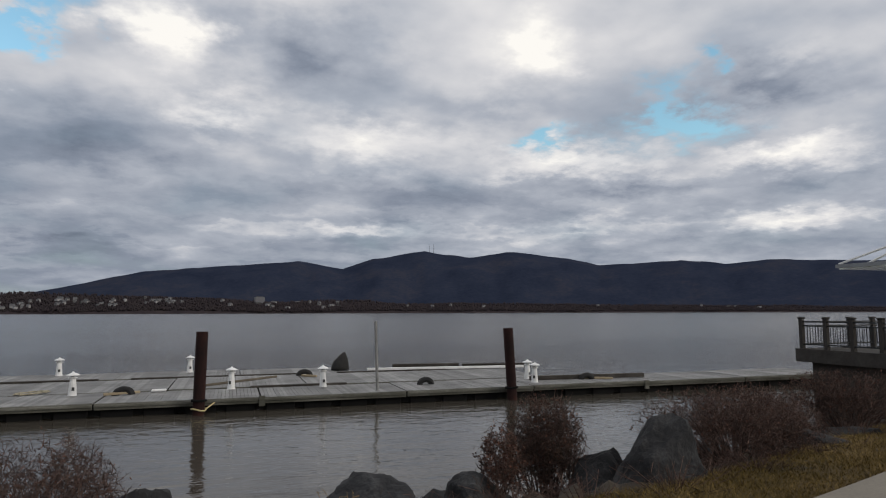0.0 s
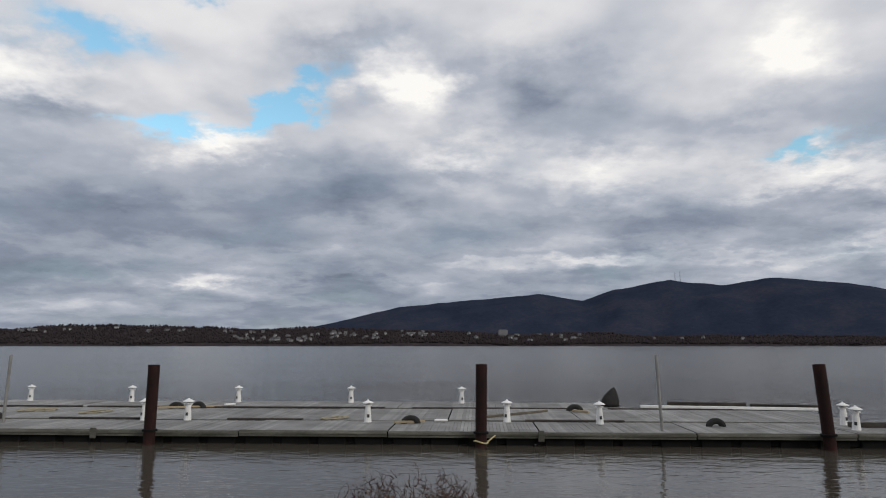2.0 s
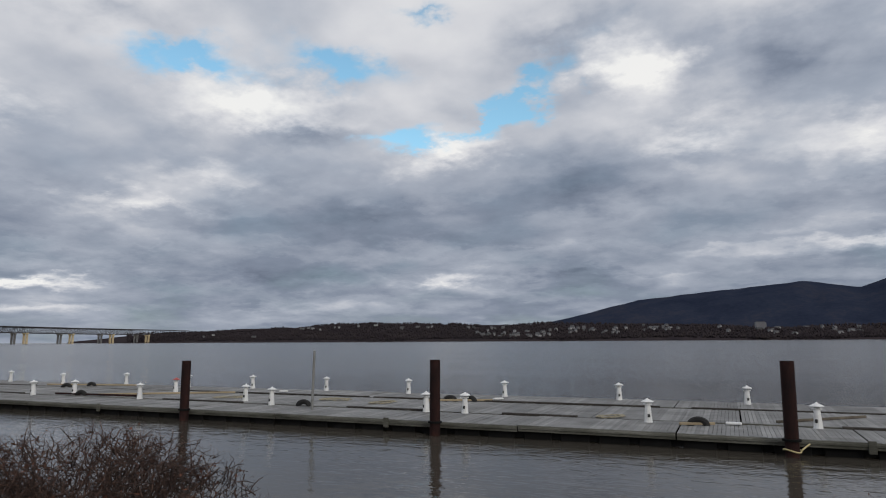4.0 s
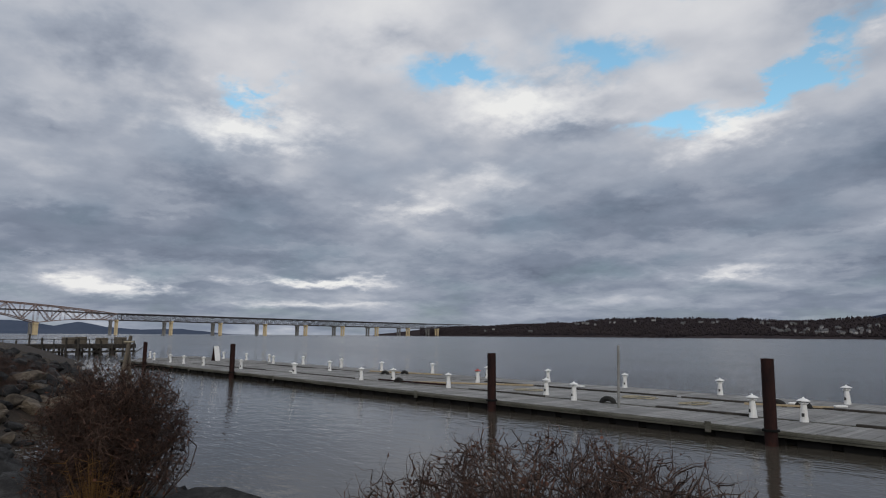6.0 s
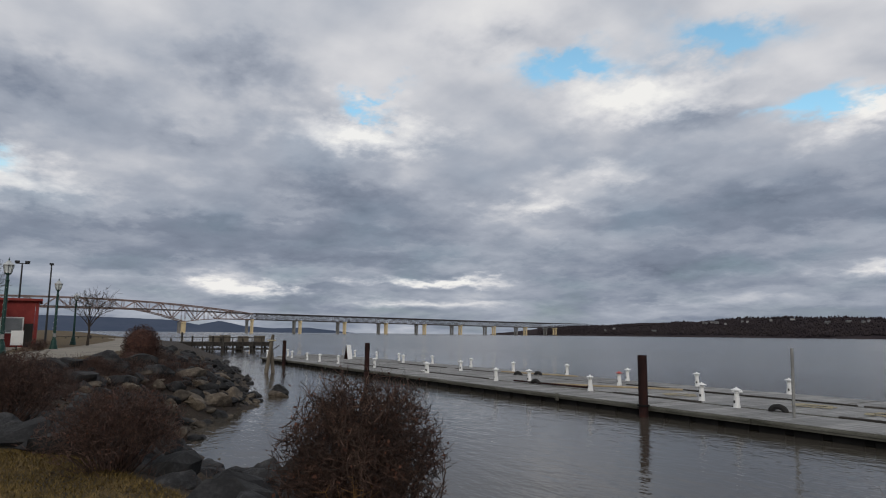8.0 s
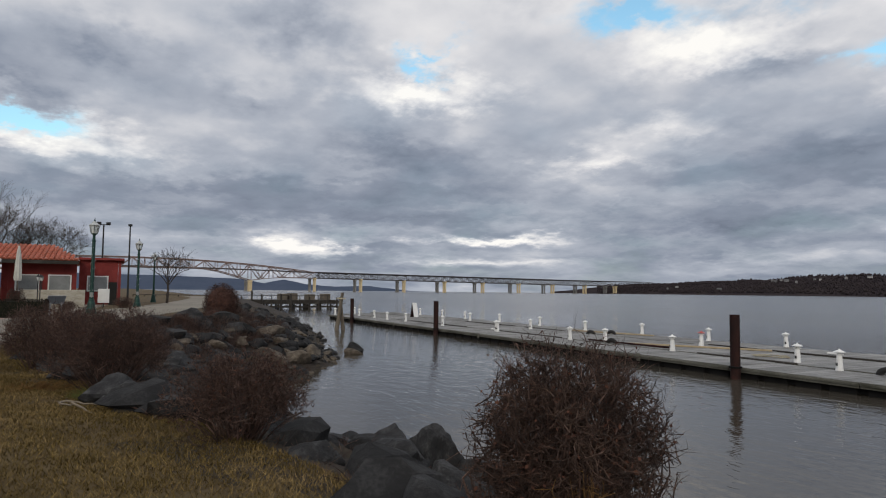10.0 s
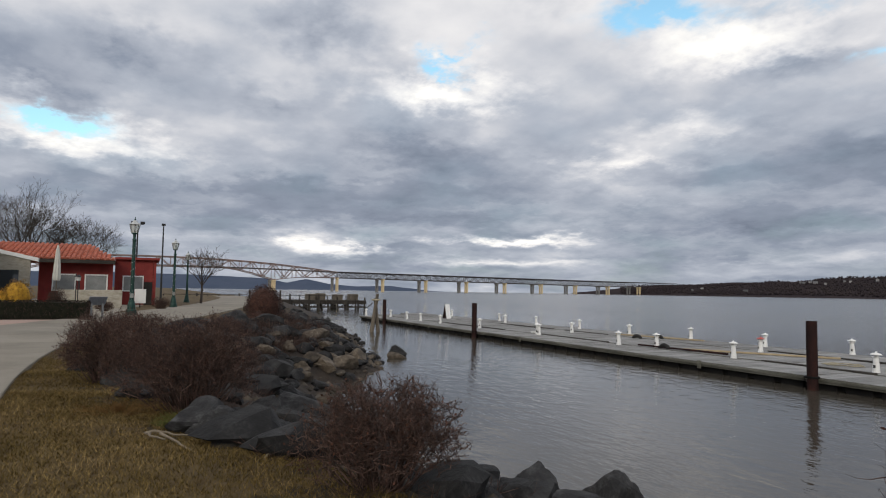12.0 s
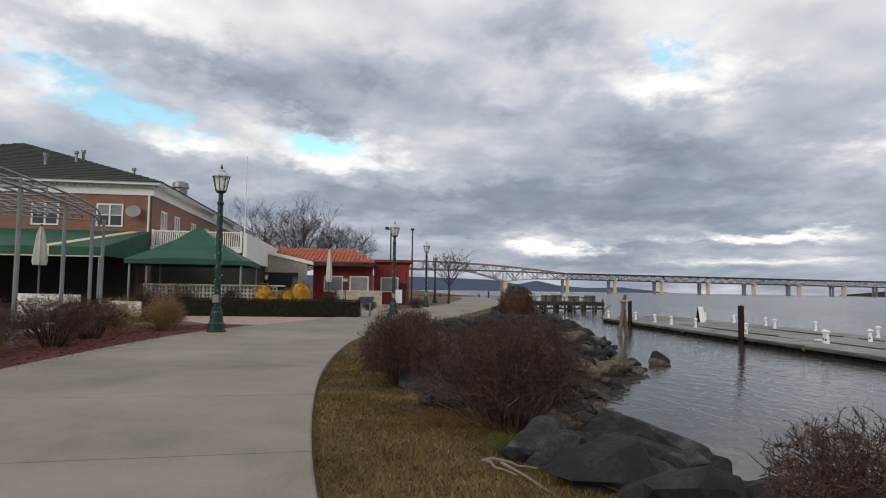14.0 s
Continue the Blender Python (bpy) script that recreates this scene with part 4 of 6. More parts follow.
def bars_mesh(name, bars, mat, parent, sides=3, label="", kind=""):
    """One mesh of thin tapered bars."""
    a = np.array([b[0] for b in bars], float)
    b = np.array([b[1] for b in bars], float)
    r = np.array([(q[2], q[3]) for q in bars], float)
    d = b - a
    d /= np.maximum(np.linalg.norm(d, axis=1, keepdims=True), 1e-9)
    ref = np.where(np.abs(d[:, 2:3]) < 0.9, np.array([[0.0, 0.0, 1.0]]), np.array([[1.0, 0.0, 0.0]]))
    u = np.cross(d, ref)
    u /= np.linalg.norm(u, axis=1, keepdims=True)
    w = np.cross(d, u)
    n = len(bars)
    t = 2 * np.pi * np.arange(sides) / sides
    ring = np.cos(t)[None, :, None] * u[:, None, :] + np.sin(t)[None, :, None] * w[:, None, :]
    verts = np.concatenate([a[:, None, :] + ring * r[:, 0, None, None], b[:, None, :] + ring * r[:, 1, None, None]], axis=1).reshape(-1, 3)
    k = np.arange(sides)
    quad = np.stack([k, (k + 1) % sides, sides + (k + 1) % sides, sides + k], axis=1)
    faces = (quad[None] + (np.arange(n) * 2 * sides)[:, None, None]).reshape(-1, 4)
    me = bpy.data.meshes.new(name)
    me.vertices.add(len(verts))
    me.vertices.foreach_set("co", verts.ravel())
    me.loops.add(faces.size)
    me.loops.foreach_set("vertex_index", faces.ravel().astype(np.int32))
    me.polygons.add(len(faces))
    me.polygons.foreach_set("loop_start", np.arange(len(faces), dtype=np.int32) * 4)
    me.update(calc_edges=True)
    me.materials.append(mat)
    ob = new(name, me)
    if parent is not None:
        ob.parent = parent
    return tagged(ob, label, kind=kind)


M["twig_red"] = material("reddish_twig_bark", [(0.028, 0.016, 0.012), (0.066, 0.038, 0.03), (0.13, 0.082, 0.064)], 3.0, 0.9, 0.2, 40, spread=0.12, islands=0.75)
M["twig_tan"] = material("dry_stalk", [(0.16, 0.105, 0.045), (0.30, 0.20, 0.09), (0.38, 0.28, 0.14)], 5.0, 0.9, 0.2, 40)
M["dead_leaf"] = material("dead_leaf", [(0.05, 0.02, 0.014), (0.105, 0.045, 0.028)], 8.0, 0.9, 0.0, islands=0.5)


def shrub(x, y, z, w, h, seed, label, mat="twig", stems=26, leaves=0, thin=1.0, upright=0.25, density=25):
    """A bare shrub about w wide and h high: bent stems that carry a rounded crown of short crooked twigs."""
    rng = random.Random(seed)
    top = empty("shrub", x, y, z, rng.uniform(0, 360), label, "shrub", "bank shrubs")
    stem_bars, twig_bars = [], []
    lumps = [(rng.uniform(0, 6.28), rng.uniform(.85, 1.12)) for _ in range(5)]

    def body(f):
        a, up = rng.uniform(0, 2 * math.pi), rng.uniform(-.55, 1.0)
        side = math.sqrt(max(0.0, 1 - up * up * .9))
        grow = 1.0 + sum(.09 * s * math.cos(a * (k + 1) + t) for k, (t, s) in enumerate(lumps))
        return Vector((math.cos(a) * side * w / 2 * f * grow, math.sin(a) * side * w / 2 * f * grow, h * (.5 + .5 * up * f * (.9 + .1 * grow))))
    for i in range(stems):
        tip = body(rng.uniform(.55, .95))
        root = Vector((tip.x * .18 + rng.gauss(0, .03), tip.y * .18 + rng.gauss(0, .03), -0.1))
        d = tip - root
        p, r, n = root, .0075 * thin * rng.uniform(.8, 1.5), 5
        bow = Vector((rng.gauss(0, .09), rng.gauss(0, .09), rng.uniform(.05, .16))) * h
        for k in range(n):
            t = (k + 1) / n
            q = root + d * t + bow * math.sin(math.pi * t) + Vector((rng.gauss(0, .02), rng.gauss(0, .02), 0))
            stem_bars.append((p, q, r, r * .85))
            r *= .85
            p = q
    for i in range(stems * density):
        c = body(rng.random() ** .42)
        out = Vector((c.x, c.y, (c.z - h * .35) * .8)).normalized()
        d = (out * .45 + Vector((rng.gauss(0, .6), rng.gauss(0, .6), rng.gauss(upright, .5)))).normalized()
        twigs(rng, c - d * .08, d, rng.uniform(.07, .155) * min(1.3, h), .0042 * thin * rng.uniform(.6, 1.3), 1, twig_bars, .6, 1)
    bars_mesh("stem_growth", stem_bars, M[mat], top, 4, kind="stuff")
    bars_mesh("twig_growth", twig_bars, M[mat], top, 3, kind="stuff")
    if leaves:
        verts, faces = [], []
        for _ in range(leaves):
            c, n0 = rng.choice(twig_bars)[1], len(verts)
            s = rng.uniform(.008, .022)
            u, v = Vector((rng.gauss(0, 1), rng.gauss(0, 1), rng.gauss(0, 1))).normalized() * s, Vector((rng.gauss(0, 1), rng.gauss(0, 1), rng.gauss(0, 1))).normalized() * s
            verts += [tuple(c), tuple(c + u), tuple(c + u + v), tuple(c + v)]
            faces.append((n0, n0 + 1, n0 + 2, n0 + 3))
        tagged(raw("leaf_growth", verts, faces, M["dead_leaf"], top), kind="stuff")
    return top


SHRUBS = [(-1.52, 4.4, 2.72, 2.2, "twig_red", 120), (3.7, 3.6, 3.05, .85, "twig", 70), (6.2, 3.5, 3.05, 2.0, "twig_red", 120), (7.6, 4.4, 2.9, 1.6, "twig", 80), (9.2, 4.4, 3.1, 1.9, "twig_red", 100), (2.9, 3.05, 2.85, .5, "twig_red", 16),
          (-6.5, 1.65, 3.38, 2.35, "twig", 170), (-10.53, .55, 3.70, 1.14, "twig", 150), (-14.85, -.72, 3.32, 1.5, "twig_red", 110), (-19.1, -2.1, 3.72, 1.95, "twig_red", 150), (-22.3, -3.35, 3.68, 1.6, "twig_red", 120), (-25.5, -3.1, 3.6, 1.1, "twig", 50),
          (-30, -3.4, 3.3, 1.2, "twig", 50), (-35, -2.6, 3.2, 1.2, "twig", 40), (-38.5, .5, 2.9, 1.2, "twig_red", 40)]
for i, (x, y, zt, w, mt, st) in enumerate(SHRUBS):
    z = land(x, y) - .05
    shrub(x, y, z, w, zt - z, 40 + i, "dense leafless reddish-brown shrub on the bank" if mt == "twig_red" else "leafless brown twiggy shrub on the bank", mt, st, 2200, 1.1)



def clipped_bush(x, y, z, r, h, label, mats, name="round_bush", count=5200, seed=3, square=None):
    """A clipped bush or hedge: twigs and small leaves filling a rounded body."""
    rng = random.Random(seed)
    top = empty(name, x, y, z, 0, label, "bush" if square is None else "hedge")
    bars, verts, faces = [], [], []
    for _ in range(count):
        if square is None:
            v = Vector((rng.gauss(0, 1), rng.gauss(0, 1), rng.gauss(0, 1))).normalized()
            v *= rng.uniform(.72, 1.03) ** .7 * (1 + .16 * noise.noise(v * 2.3 + Vector((seed, 0, 0))))
            c = Vector((v.x * r, v.y * r, h / 2 + v.z * h / 2))
            out = Vector((v.x, v.y, v.z + .3))
        else:
            lx, ly = square
            c = Vector((rng.uniform(-lx / 2, lx / 2), rng.uniform(-ly / 2, ly / 2), rng.uniform(0, h)))
            f = rng.randrange(4)
            if f == 0:
                c.z = h + rng.uniform(-.06, .02)
            elif f == 1:
                c.x = lx / 2 + rng.uniform(-.07, .02)
            elif f == 2:
                c.x = -lx / 2 + rng.uniform(-.02, .07)
            else:
                c.y = rng.choice((-1, 1)) * (ly / 2 + rng.uniform(-.07, .02))
            out = Vector((0, 0, 1))
        d = (out + Vector((rng.gauss(0, .6), rng.gauss(0, .6), rng.gauss(0, .5)))).normalized()
        if rng.random() < .45:
            bars.append((c - d * .1, c + d * .04, .006, .003))
        s, n0 = rng.uniform(.02, .05), len(verts)
        u = Vector((rng.gauss(0, 1), rng.gauss(0, 1), rng.gauss(0, 1))).normalized() * s
        w = Vector((rng.gauss(0, 1), rng.gauss(0, 1), rng.gauss(0, 1))).normalized() * s
        verts += [tuple(c), tuple(c + u), tuple(c + u + w), tuple(c + w)]
        faces.append((n0, n0 + 1, n0 + 2, n0 + 3))
    bars_mesh("twig_growth", bars, mats[0], top, kind="stuff")
    tagged(raw("leaf_growth", verts, faces, mats[1], top), kind="stuff")
    bm = bmesh.new()
    if square is None:
        bmesh.ops.create_icosphere(bm, subdivisions=2, radius=1)
        for v in bm.verts:
            v.co = Vector((v.co.x * r * .82, v.co.y * r * .82, h / 2 + v.co.z * h * .42))
    else:
        box(bm, -square[0] / 2 + .09, -square[1] / 2 + .09, 0, square[0] / 2 - .09, square[1] / 2 - .09, h - .08)
    part("inner_growth", bm, mats[1], top)
    return top


M["rust_leaf"] = material("rust_brown_leaf", [(0.02, 0.010, 0.008), (0.042, 0.019, 0.014), (0.07, 0.032, 0.022)], 6, 0.95, 0.0, islands=0.5)
M["hedge_leaf"] = material("dark_evergreen_leaf", [(0.005, 0.006, 0.004), (0.011, 0.012, 0.008), (0.022, 0.02, 0.013)], 6, 0.9, 0.0, spec=0.15, islands=0.5)
M["gold_leaf"] = material("golden_shrub_leaf", [(0.13, 0.066, 0.008), (0.28, 0.15, 0.014), (0.42, 0.25, 0.03)], 3, 0.85, 0.0, islands=0.6)
clipped_bush(-46.0, 3.2, 2.0, 1.05, 2.35, "round rust-brown clipped bush beside the walk", (M["twig_red"], M["rust_leaf"]))
clipped_bush(-44.2, 2.6, 1.8, .75, 1.2, "low dull brown bush beside a round bush", (M["twig_red"], M["rust_leaf"]), "low_bush", 2000, 5)
clipped_bush(-45.2, -10.5, GROUND, 1, .9, "dark clipped evergreen hedge along the paving", (M["twig"], M["hedge_leaf"]), "hedge", 9000, 6, (1.1, 10.4))
clipped_bush(-43.8, -16.6, GROUND, 1, .75, "low dark clipped hedge in front of the terrace", (M["twig"], M["hedge_leaf"]), "hedge", 3000, 7, (1.0, 3.4))
for i, (x, y, r, h) in enumerate(((-46.9, -10.5, .62, 1.75), (-46.6, -10.0, .5, 1.25), (-47.2, -8.6, .7, 1.95), (-47.0, -9.2, .5, 1.5))):
    clipped_bush(x, y, GROUND, r, h, "golden yellow evergreen shrub behind the hedge", (M["twig"], M["gold_leaf"]), "golden_shrub", 1600, 20 + i)


def tuft(x, y, z, r, h, count, mat, label, category, seed, name="dry_grass_tuft"):
    """A clump of thin bent stalks."""
    rng = random.Random(seed)
    bars = []
    for _ in range(count):
        a, f = rng.uniform(0, 6.28), rng.random()
        p = Vector((math.cos(a) * r * .4 * f, math.sin(a) * r * .4 * f, -.04))
        q = p + Vector((math.cos(a) * r * f, math.sin(a) * r * f, h * rng.uniform(.4, 1)))
        m = (p + q) / 2 + Vector((0, 0, h * .12))
        bars += [(p, m, .003, .0026), (m, q, .0026, .001)]
        for _ in range(2):
            e = m + (q - m) * rng.random()
            bars.append((e, e + Vector((rng.gauss(0, .05), rng.gauss(0, .05), rng.uniform(0, .06))), .003, .001))
    ob = bars_mesh(name, bars, mat, None, 3)
    ob.matrix_basis = pose(x, y, z)
    tagged(ob, label, category, "grass tufts", "")


M["ochre"] = material("ochre_dead_stalk", [(0.07, 0.034, 0.01), (0.15, 0.078, 0.022), (0.22, 0.125, 0.042)], 6, 0.95, 0.0)
M["weed_green"] = material("yellow_green_weed", [(0.05, 0.06, 0.012), (0.12, 0.13, 0.03)], 6, 0.9, 0.0)
for i, (x, y, r, h, c, mt, lb) in enumerate(((-10.0, 0.3, .2, .72, 80, "ochre", "ochre dead weed stalks in front of a shrub"), (-9.88, .4, .18, .45, 50, "ochre", "ochre dead weed stalks in front of a shrub"), (-17.9, -2.3, .3, .22, 120, "weed_green", "low yellow-green weeds at the shrub's foot"), (-18.9, -3.0, .5, .2, 160, "ochre", "low dead weeds at the shrub's foot"),
                                              (-3.2, 3.4, .5, .6, 70, "twig_tan", "sparse dry weed stalks on the bank"), (0.9, 4.3, .5, .55, 70, "twig", "sparse dark weed stalks on the bank"), (-8.3, 2.2, .5, .7, 60, "twig_tan", "sparse dry weed stalks on the bank"), (-12.6, 2.4, .45, .6, 60, "twig_tan", "sparse dry weed stalks on the bank"), (1.5, 3.5, .4, .5, 80, "twig_tan", "sparse dry weed stalks on the bank"))):
    tuft(x, y, land(x, y), r, h, c, M[mt], lb, "weeds", i)


def dead_brush():
    """Dead reddish weeds that grow between the stones of the bank."""
    rng = random.Random(33)
    bars = []
    for _ in range(820):
        x = rng.choice((rng.uniform(-60, -27), rng.uniform(-52, -34), rng.uniform(-27, 11)))
        top, low = curve_at(BANK_TOP, x), curve_at(WATERLINE, x)
        y = top + (low - top) * rng.uniform(-.02, .62)
        z, h = land(x, y), rng.uniform(.25, .75) if x < -27 else rng.uniform(.1, .3)
        for _ in range(34):
            a, f = rng.uniform(0, 6.28), rng.random()
            p = Vector((x + math.cos(a) * .2 * f, y + math.sin(a) * .2 * f, z - .03))
            q = p + Vector((math.cos(a) * .35 * f + rng.gauss(0, .06), math.sin(a) * .35 * f + rng.gauss(0, .06), h * rng.uniform(.5, 1.1)))
            bars.append((p, q, .004, .002))
            e = p + (q - p) * rng.uniform(.4, .9)
            bars.append((e, e + Vector((rng.gauss(0, .08), rng.gauss(0, .08), rng.uniform(0, .1))), .003, .0015))
    tagged(bars_mesh("dead_brush", bars, M["twig_red"], None, 3), "dead reddish-brown weeds between the bank stones", "weeds", kind="stuff")


dead_brush()

# ---- lamp posts ----
M["lamp_green"] = material("dark_green_cast_iron", [(0.008, 0.035, 0.028), (0.014, 0.055, 0.045)], 4, 0.45, 0.1, metal=0.2, spread=0.05)
M["lamp_black"] = material("dark_lamp_iron", [(0.01, 0.012, 0.013), (0.02, 0.022, 0.024)], 4, 0.5, 0.1)
# pale grey that paints the sky's reflection onto the lantern hood
M["hood"] = material("sky_pale_hood", [(0.34, 0.36, 0.36), (0.52, 0.54, 0.54)], 4, 0.5, 0.1)
M["bulb"] = material("small_clear_bulb", [(0.6, 0.6, 0.58), (0.75, 0.75, 0.73)], 4, 0.3, 0.0)


def glass_material():
    mt = bpy.data.materials.new("lantern_glass")
    mt.use_nodes = True
    b = mt.node_tree.nodes["Principled BSDF"]
    b.inputs["Base Color"].default_value = (0.8, 0.82, 0.78, 1)
    b.inputs["Roughness"].default_value = 0.25
    b.inputs["Transmission Weight"].default_value = 0.6
    return mt


M["glass"] = glass_material()


def lamp_post(x, y, lights=True):
    top = empty("lamp_post", x, y, GROUND, 0, "dark green cast-iron lamp post with a lantern" + (" and strung bulbs" if lights else ""), "lamp post", "walk lamps")
    top.scale = (1.045, 1.045, 1.045)
    part("base", lathe(bmesh.new(), [(.30, 0), (.30, .10), (.27, .12), (.26, .30), (.21, .36), (.19, .62), (.15, .72), (.16, .76), (.12, .82)], 12), M["lamp_green"], top)
    part("shaft", lathe(bmesh.new(), [(.115, .822), (.10, 1.5), (.085, 4.0), (.11, 4.05), (.11, 4.10), (.07, 4.14), (.07, 4.38)], 12), M["lamp_green"], top)
    part("bracket", lathe(bmesh.new(), [(.08, 4.382), (.15, 4.42), (.17, 4.46)], 8), M["lamp_green"], top)
    part("lantern_glass", lathe(bmesh.new(), [(.155, 4.462), (.25, 4.90)], 8), M["glass"], top, "clouded lantern glass")
    cage = bmesh.new()
    for k in range(8):
        a = 2 * math.pi * k / 8
        rod(cage, (math.cos(a) * .162, math.sin(a) * .162, 4.46), (math.cos(a) * .258, math.sin(a) * .258, 4.905), .012, .012, 4)
    part("lantern_frame", cage, M["lamp_black"], top)
    part("hood", lathe(bmesh.new(), [(.29, 4.905), (.29, 4.93), (.20, 5.0), (.12, 5.06), (.11, 5.12), (.05, 5.15)], 8), M["hood"], top, "lantern hood painted pale for the sky reflected on it")
    part("finial", lathe(bmesh.new(), [(.03, 5.152), (.045, 5.2), (.02, 5.25), (.012, 5.33)], 8), M["lamp_green"], top)
    if lights:
        bm = bmesh.new()
        for k in range(46):
            a, z = k * 1.1, .9 + 3.2 * k / 46
            r = .105 + .012
            bmesh.ops.create_icosphere(bm, subdivisions=1, radius=.016, matrix=Matrix.Translation((math.cos(a) * r, math.sin(a) * r, z)))
        part("light_string", bm, M["bulb"], top, "string of small white bulbs")
        part("junction_box", boxed(.10, -.09, .95, .22, .09, 1.2, .01), M["grey_pipe"], top, "grey weatherproof box")
    return top


lamp_post(-32.9, -9.25)
lamp_post(-49.4, -3.5)
lamp_post(-64.9, -0.8)
lamp_post(-84.5, 1.2, False)


def flood_pole(x, y, h, heads):
    top = empty("floodlight_pole", x, y, GROUND, 0, "tall dark floodlight pole behind the restaurant", "light pole", "floodlight poles")
    part("shaft", lathe(bmesh.new(), [(.12, 0), (.07, h)], 8), M["lamp_black"], top)
    for k in range(heads):
        s = (k - (heads - 1) / 2) * .9
        part("floodlight", boxed(-.2, s - .22, h + .02, .25, s + .22, h + .25, .02), M["lamp_black"], top)
    if heads > 1:
        part("cross_arm", boxed(-.05, -.6, h - .06, .05, .6, h + .015), M["lamp_black"], top)


flood_pole(-84.5, -3.9, 8.3, 2)
flood_pole(-90.0, -1.3, 8.7, 1)


# ---- restaurant buildings ----
def window_material():
    mt = bpy.data.materials.new("window_glass")
    mt.use_nodes = True
    b = mt.node_tree.nodes["Principled BSDF"]
    b.inputs["Base Color"].default_value = (0.03, 0.035, 0.04, 1)
    b.inputs["Roughness"].default_value = 0.05
    b.inputs["Specular IOR Level"].default_value = 0.8
    return mt


def brick_material():
    mt = material("red_brown_brick", [(0.15, 0.06, 0.035), (0.24, 0.10, 0.06), (0.30, 0.14, 0.085)], 1.5, 0.9, 0.0, 20)
    t = Nodes(mt.node_tree)
    b = mt.node_tree.nodes["Principled BSDF"]
    co = t.n("ShaderNodeTexCoord").outputs["Object"]
    sp = t.n("ShaderNodeSeparateXYZ", {0: co})
    vec = t.n("ShaderNodeCombineXYZ", {0: t.m("ADD", sp.outputs[0], sp.outputs[1]), 1: sp.outputs[2], 2: 0.0}).outputs[0]
    old = b.inputs["Base Color"].links[0].from_socket
    br = t.n("ShaderNodeTexBrick", {"Vector": vec, "Scale": 1.0, "Mortar Size": 0.008, "Brick Width": 0.22, "Row Height": 0.075, "Color1": old, "Color2": (0.21, 0.085, 0.05, 1), "Mortar": (0.27, 0.22, 0.18, 1)})
    mt.node_tree.links.new(br.outputs[0], b.inputs["Base Color"])
    return mt


M["pane"] = window_material()
M["sheer"] = material("pale_window_blind", [(0.17, 0.18, 0.18), (0.30, 0.31, 0.31)], 1, 0.25, 0.0)
M["brick"] = brick_material()
M["shingle"] = material("dark_green_roof_shingle", [(0.018, 0.028, 0.022), (0.035, 0.046, 0.038), (0.055, 0.065, 0.055)], 1.2, 0.95, 0.5, 12, bump_size=0.02, stretch=(1, 1, 4))
M["paint"] = material("white_painted_trim", [(0.66, 0.66, 0.64), (0.78, 0.78, 0.76)], 1.5, 0.6, 0.05)
M["awning"] = material("green_awning_canvas", [(0.005, 0.048, 0.026), (0.009, 0.072, 0.042), (0.014, 0.092, 0.056)], 0.8, 0.7, 0.2, 20)
M["cream"] = material("cream_canvas", [(0.5, 0.42, 0.22), (0.62, 0.54, 0.32)], 2, 0.8, 0.1)
M["canvas"] = material("off_white_umbrella_canvas", [(0.42, 0.41, 0.37), (0.6, 0.59, 0.55)], 3, 0.9, 0.3)
M["tile"] = material("terracotta_roof_tile", [(0.28, 0.07, 0.04), (0.42, 0.12, 0.07), (0.50, 0.18, 0.11)], 1.5, 0.8, 0.2, 12, spread=0.15)
M["red"] = material("dark_red_painted_boards", [(0.15, 0.018, 0.016), (0.22, 0.028, 0.024), (0.26, 0.045, 0.038)], 1.0, 0.75, 0.2, 20)
M["ledge_stone"] = material("buff_ledge_stone", [(0.22, 0.20, 0.16), (0.36, 0.33, 0.27), (0.46, 0.43, 0.37)], 2.5, 0.9, 0.6, 14, bump_size=0.03, stretch=(1, 1, 3), spread=0.2)
# near-black colour that paints the shade under roofs onto walls
M["dim"] = material("painted_interior_shade", [(0.02, 0.018, 0.016), (0.035, 0.032, 0.028)], 1, 0.9, 0.0)
M["block"] = material("pale_screen_block", [(0.36, 0.34, 0.30), (0.48, 0.46, 0.42)], 2, 0.9, 0.3)
M["steel_pipe"] = material("grey_steel_tube", [(0.20, 0.21, 0.22), (0.30, 0.31, 0.32)], 2, 0.5, 0.1, metal=0.5)


def sash_window(parent, m, w, h):
    """A white framed window with glass, its outside towards -x of m."""
    frame_bm = bmesh.new()
    for a, b, c, d in ((-w / 2 - .1, -h / 2 - .1, w / 2 + .1, -h / 2), (-w / 2 - .1, h / 2, w / 2 + .1, h / 2 + .1), (-w / 2 - .1, -h / 2, -w / 2, h / 2), (w / 2, -h / 2, w / 2 + .1, h / 2), (-.05, -h / 2, .05, h / 2), (-w / 2, -.03, -.05, .03), (.05, -.03, w / 2, .03)):
        box(frame_bm, -.06, a, b, .04, c, d)
    win = part("window", frame_bm, M["paint"], parent)
    win.matrix_basis = m
    part("pane", boxed(-.012, -w / 2, -h / 2, .0, w / 2, -.03), M["pane"], win)
    part("pane", boxed(-.012, -w / 2, .03, .0, w / 2, h / 2), M["sheer"], win, "upper pane with a pale blind")
    return win


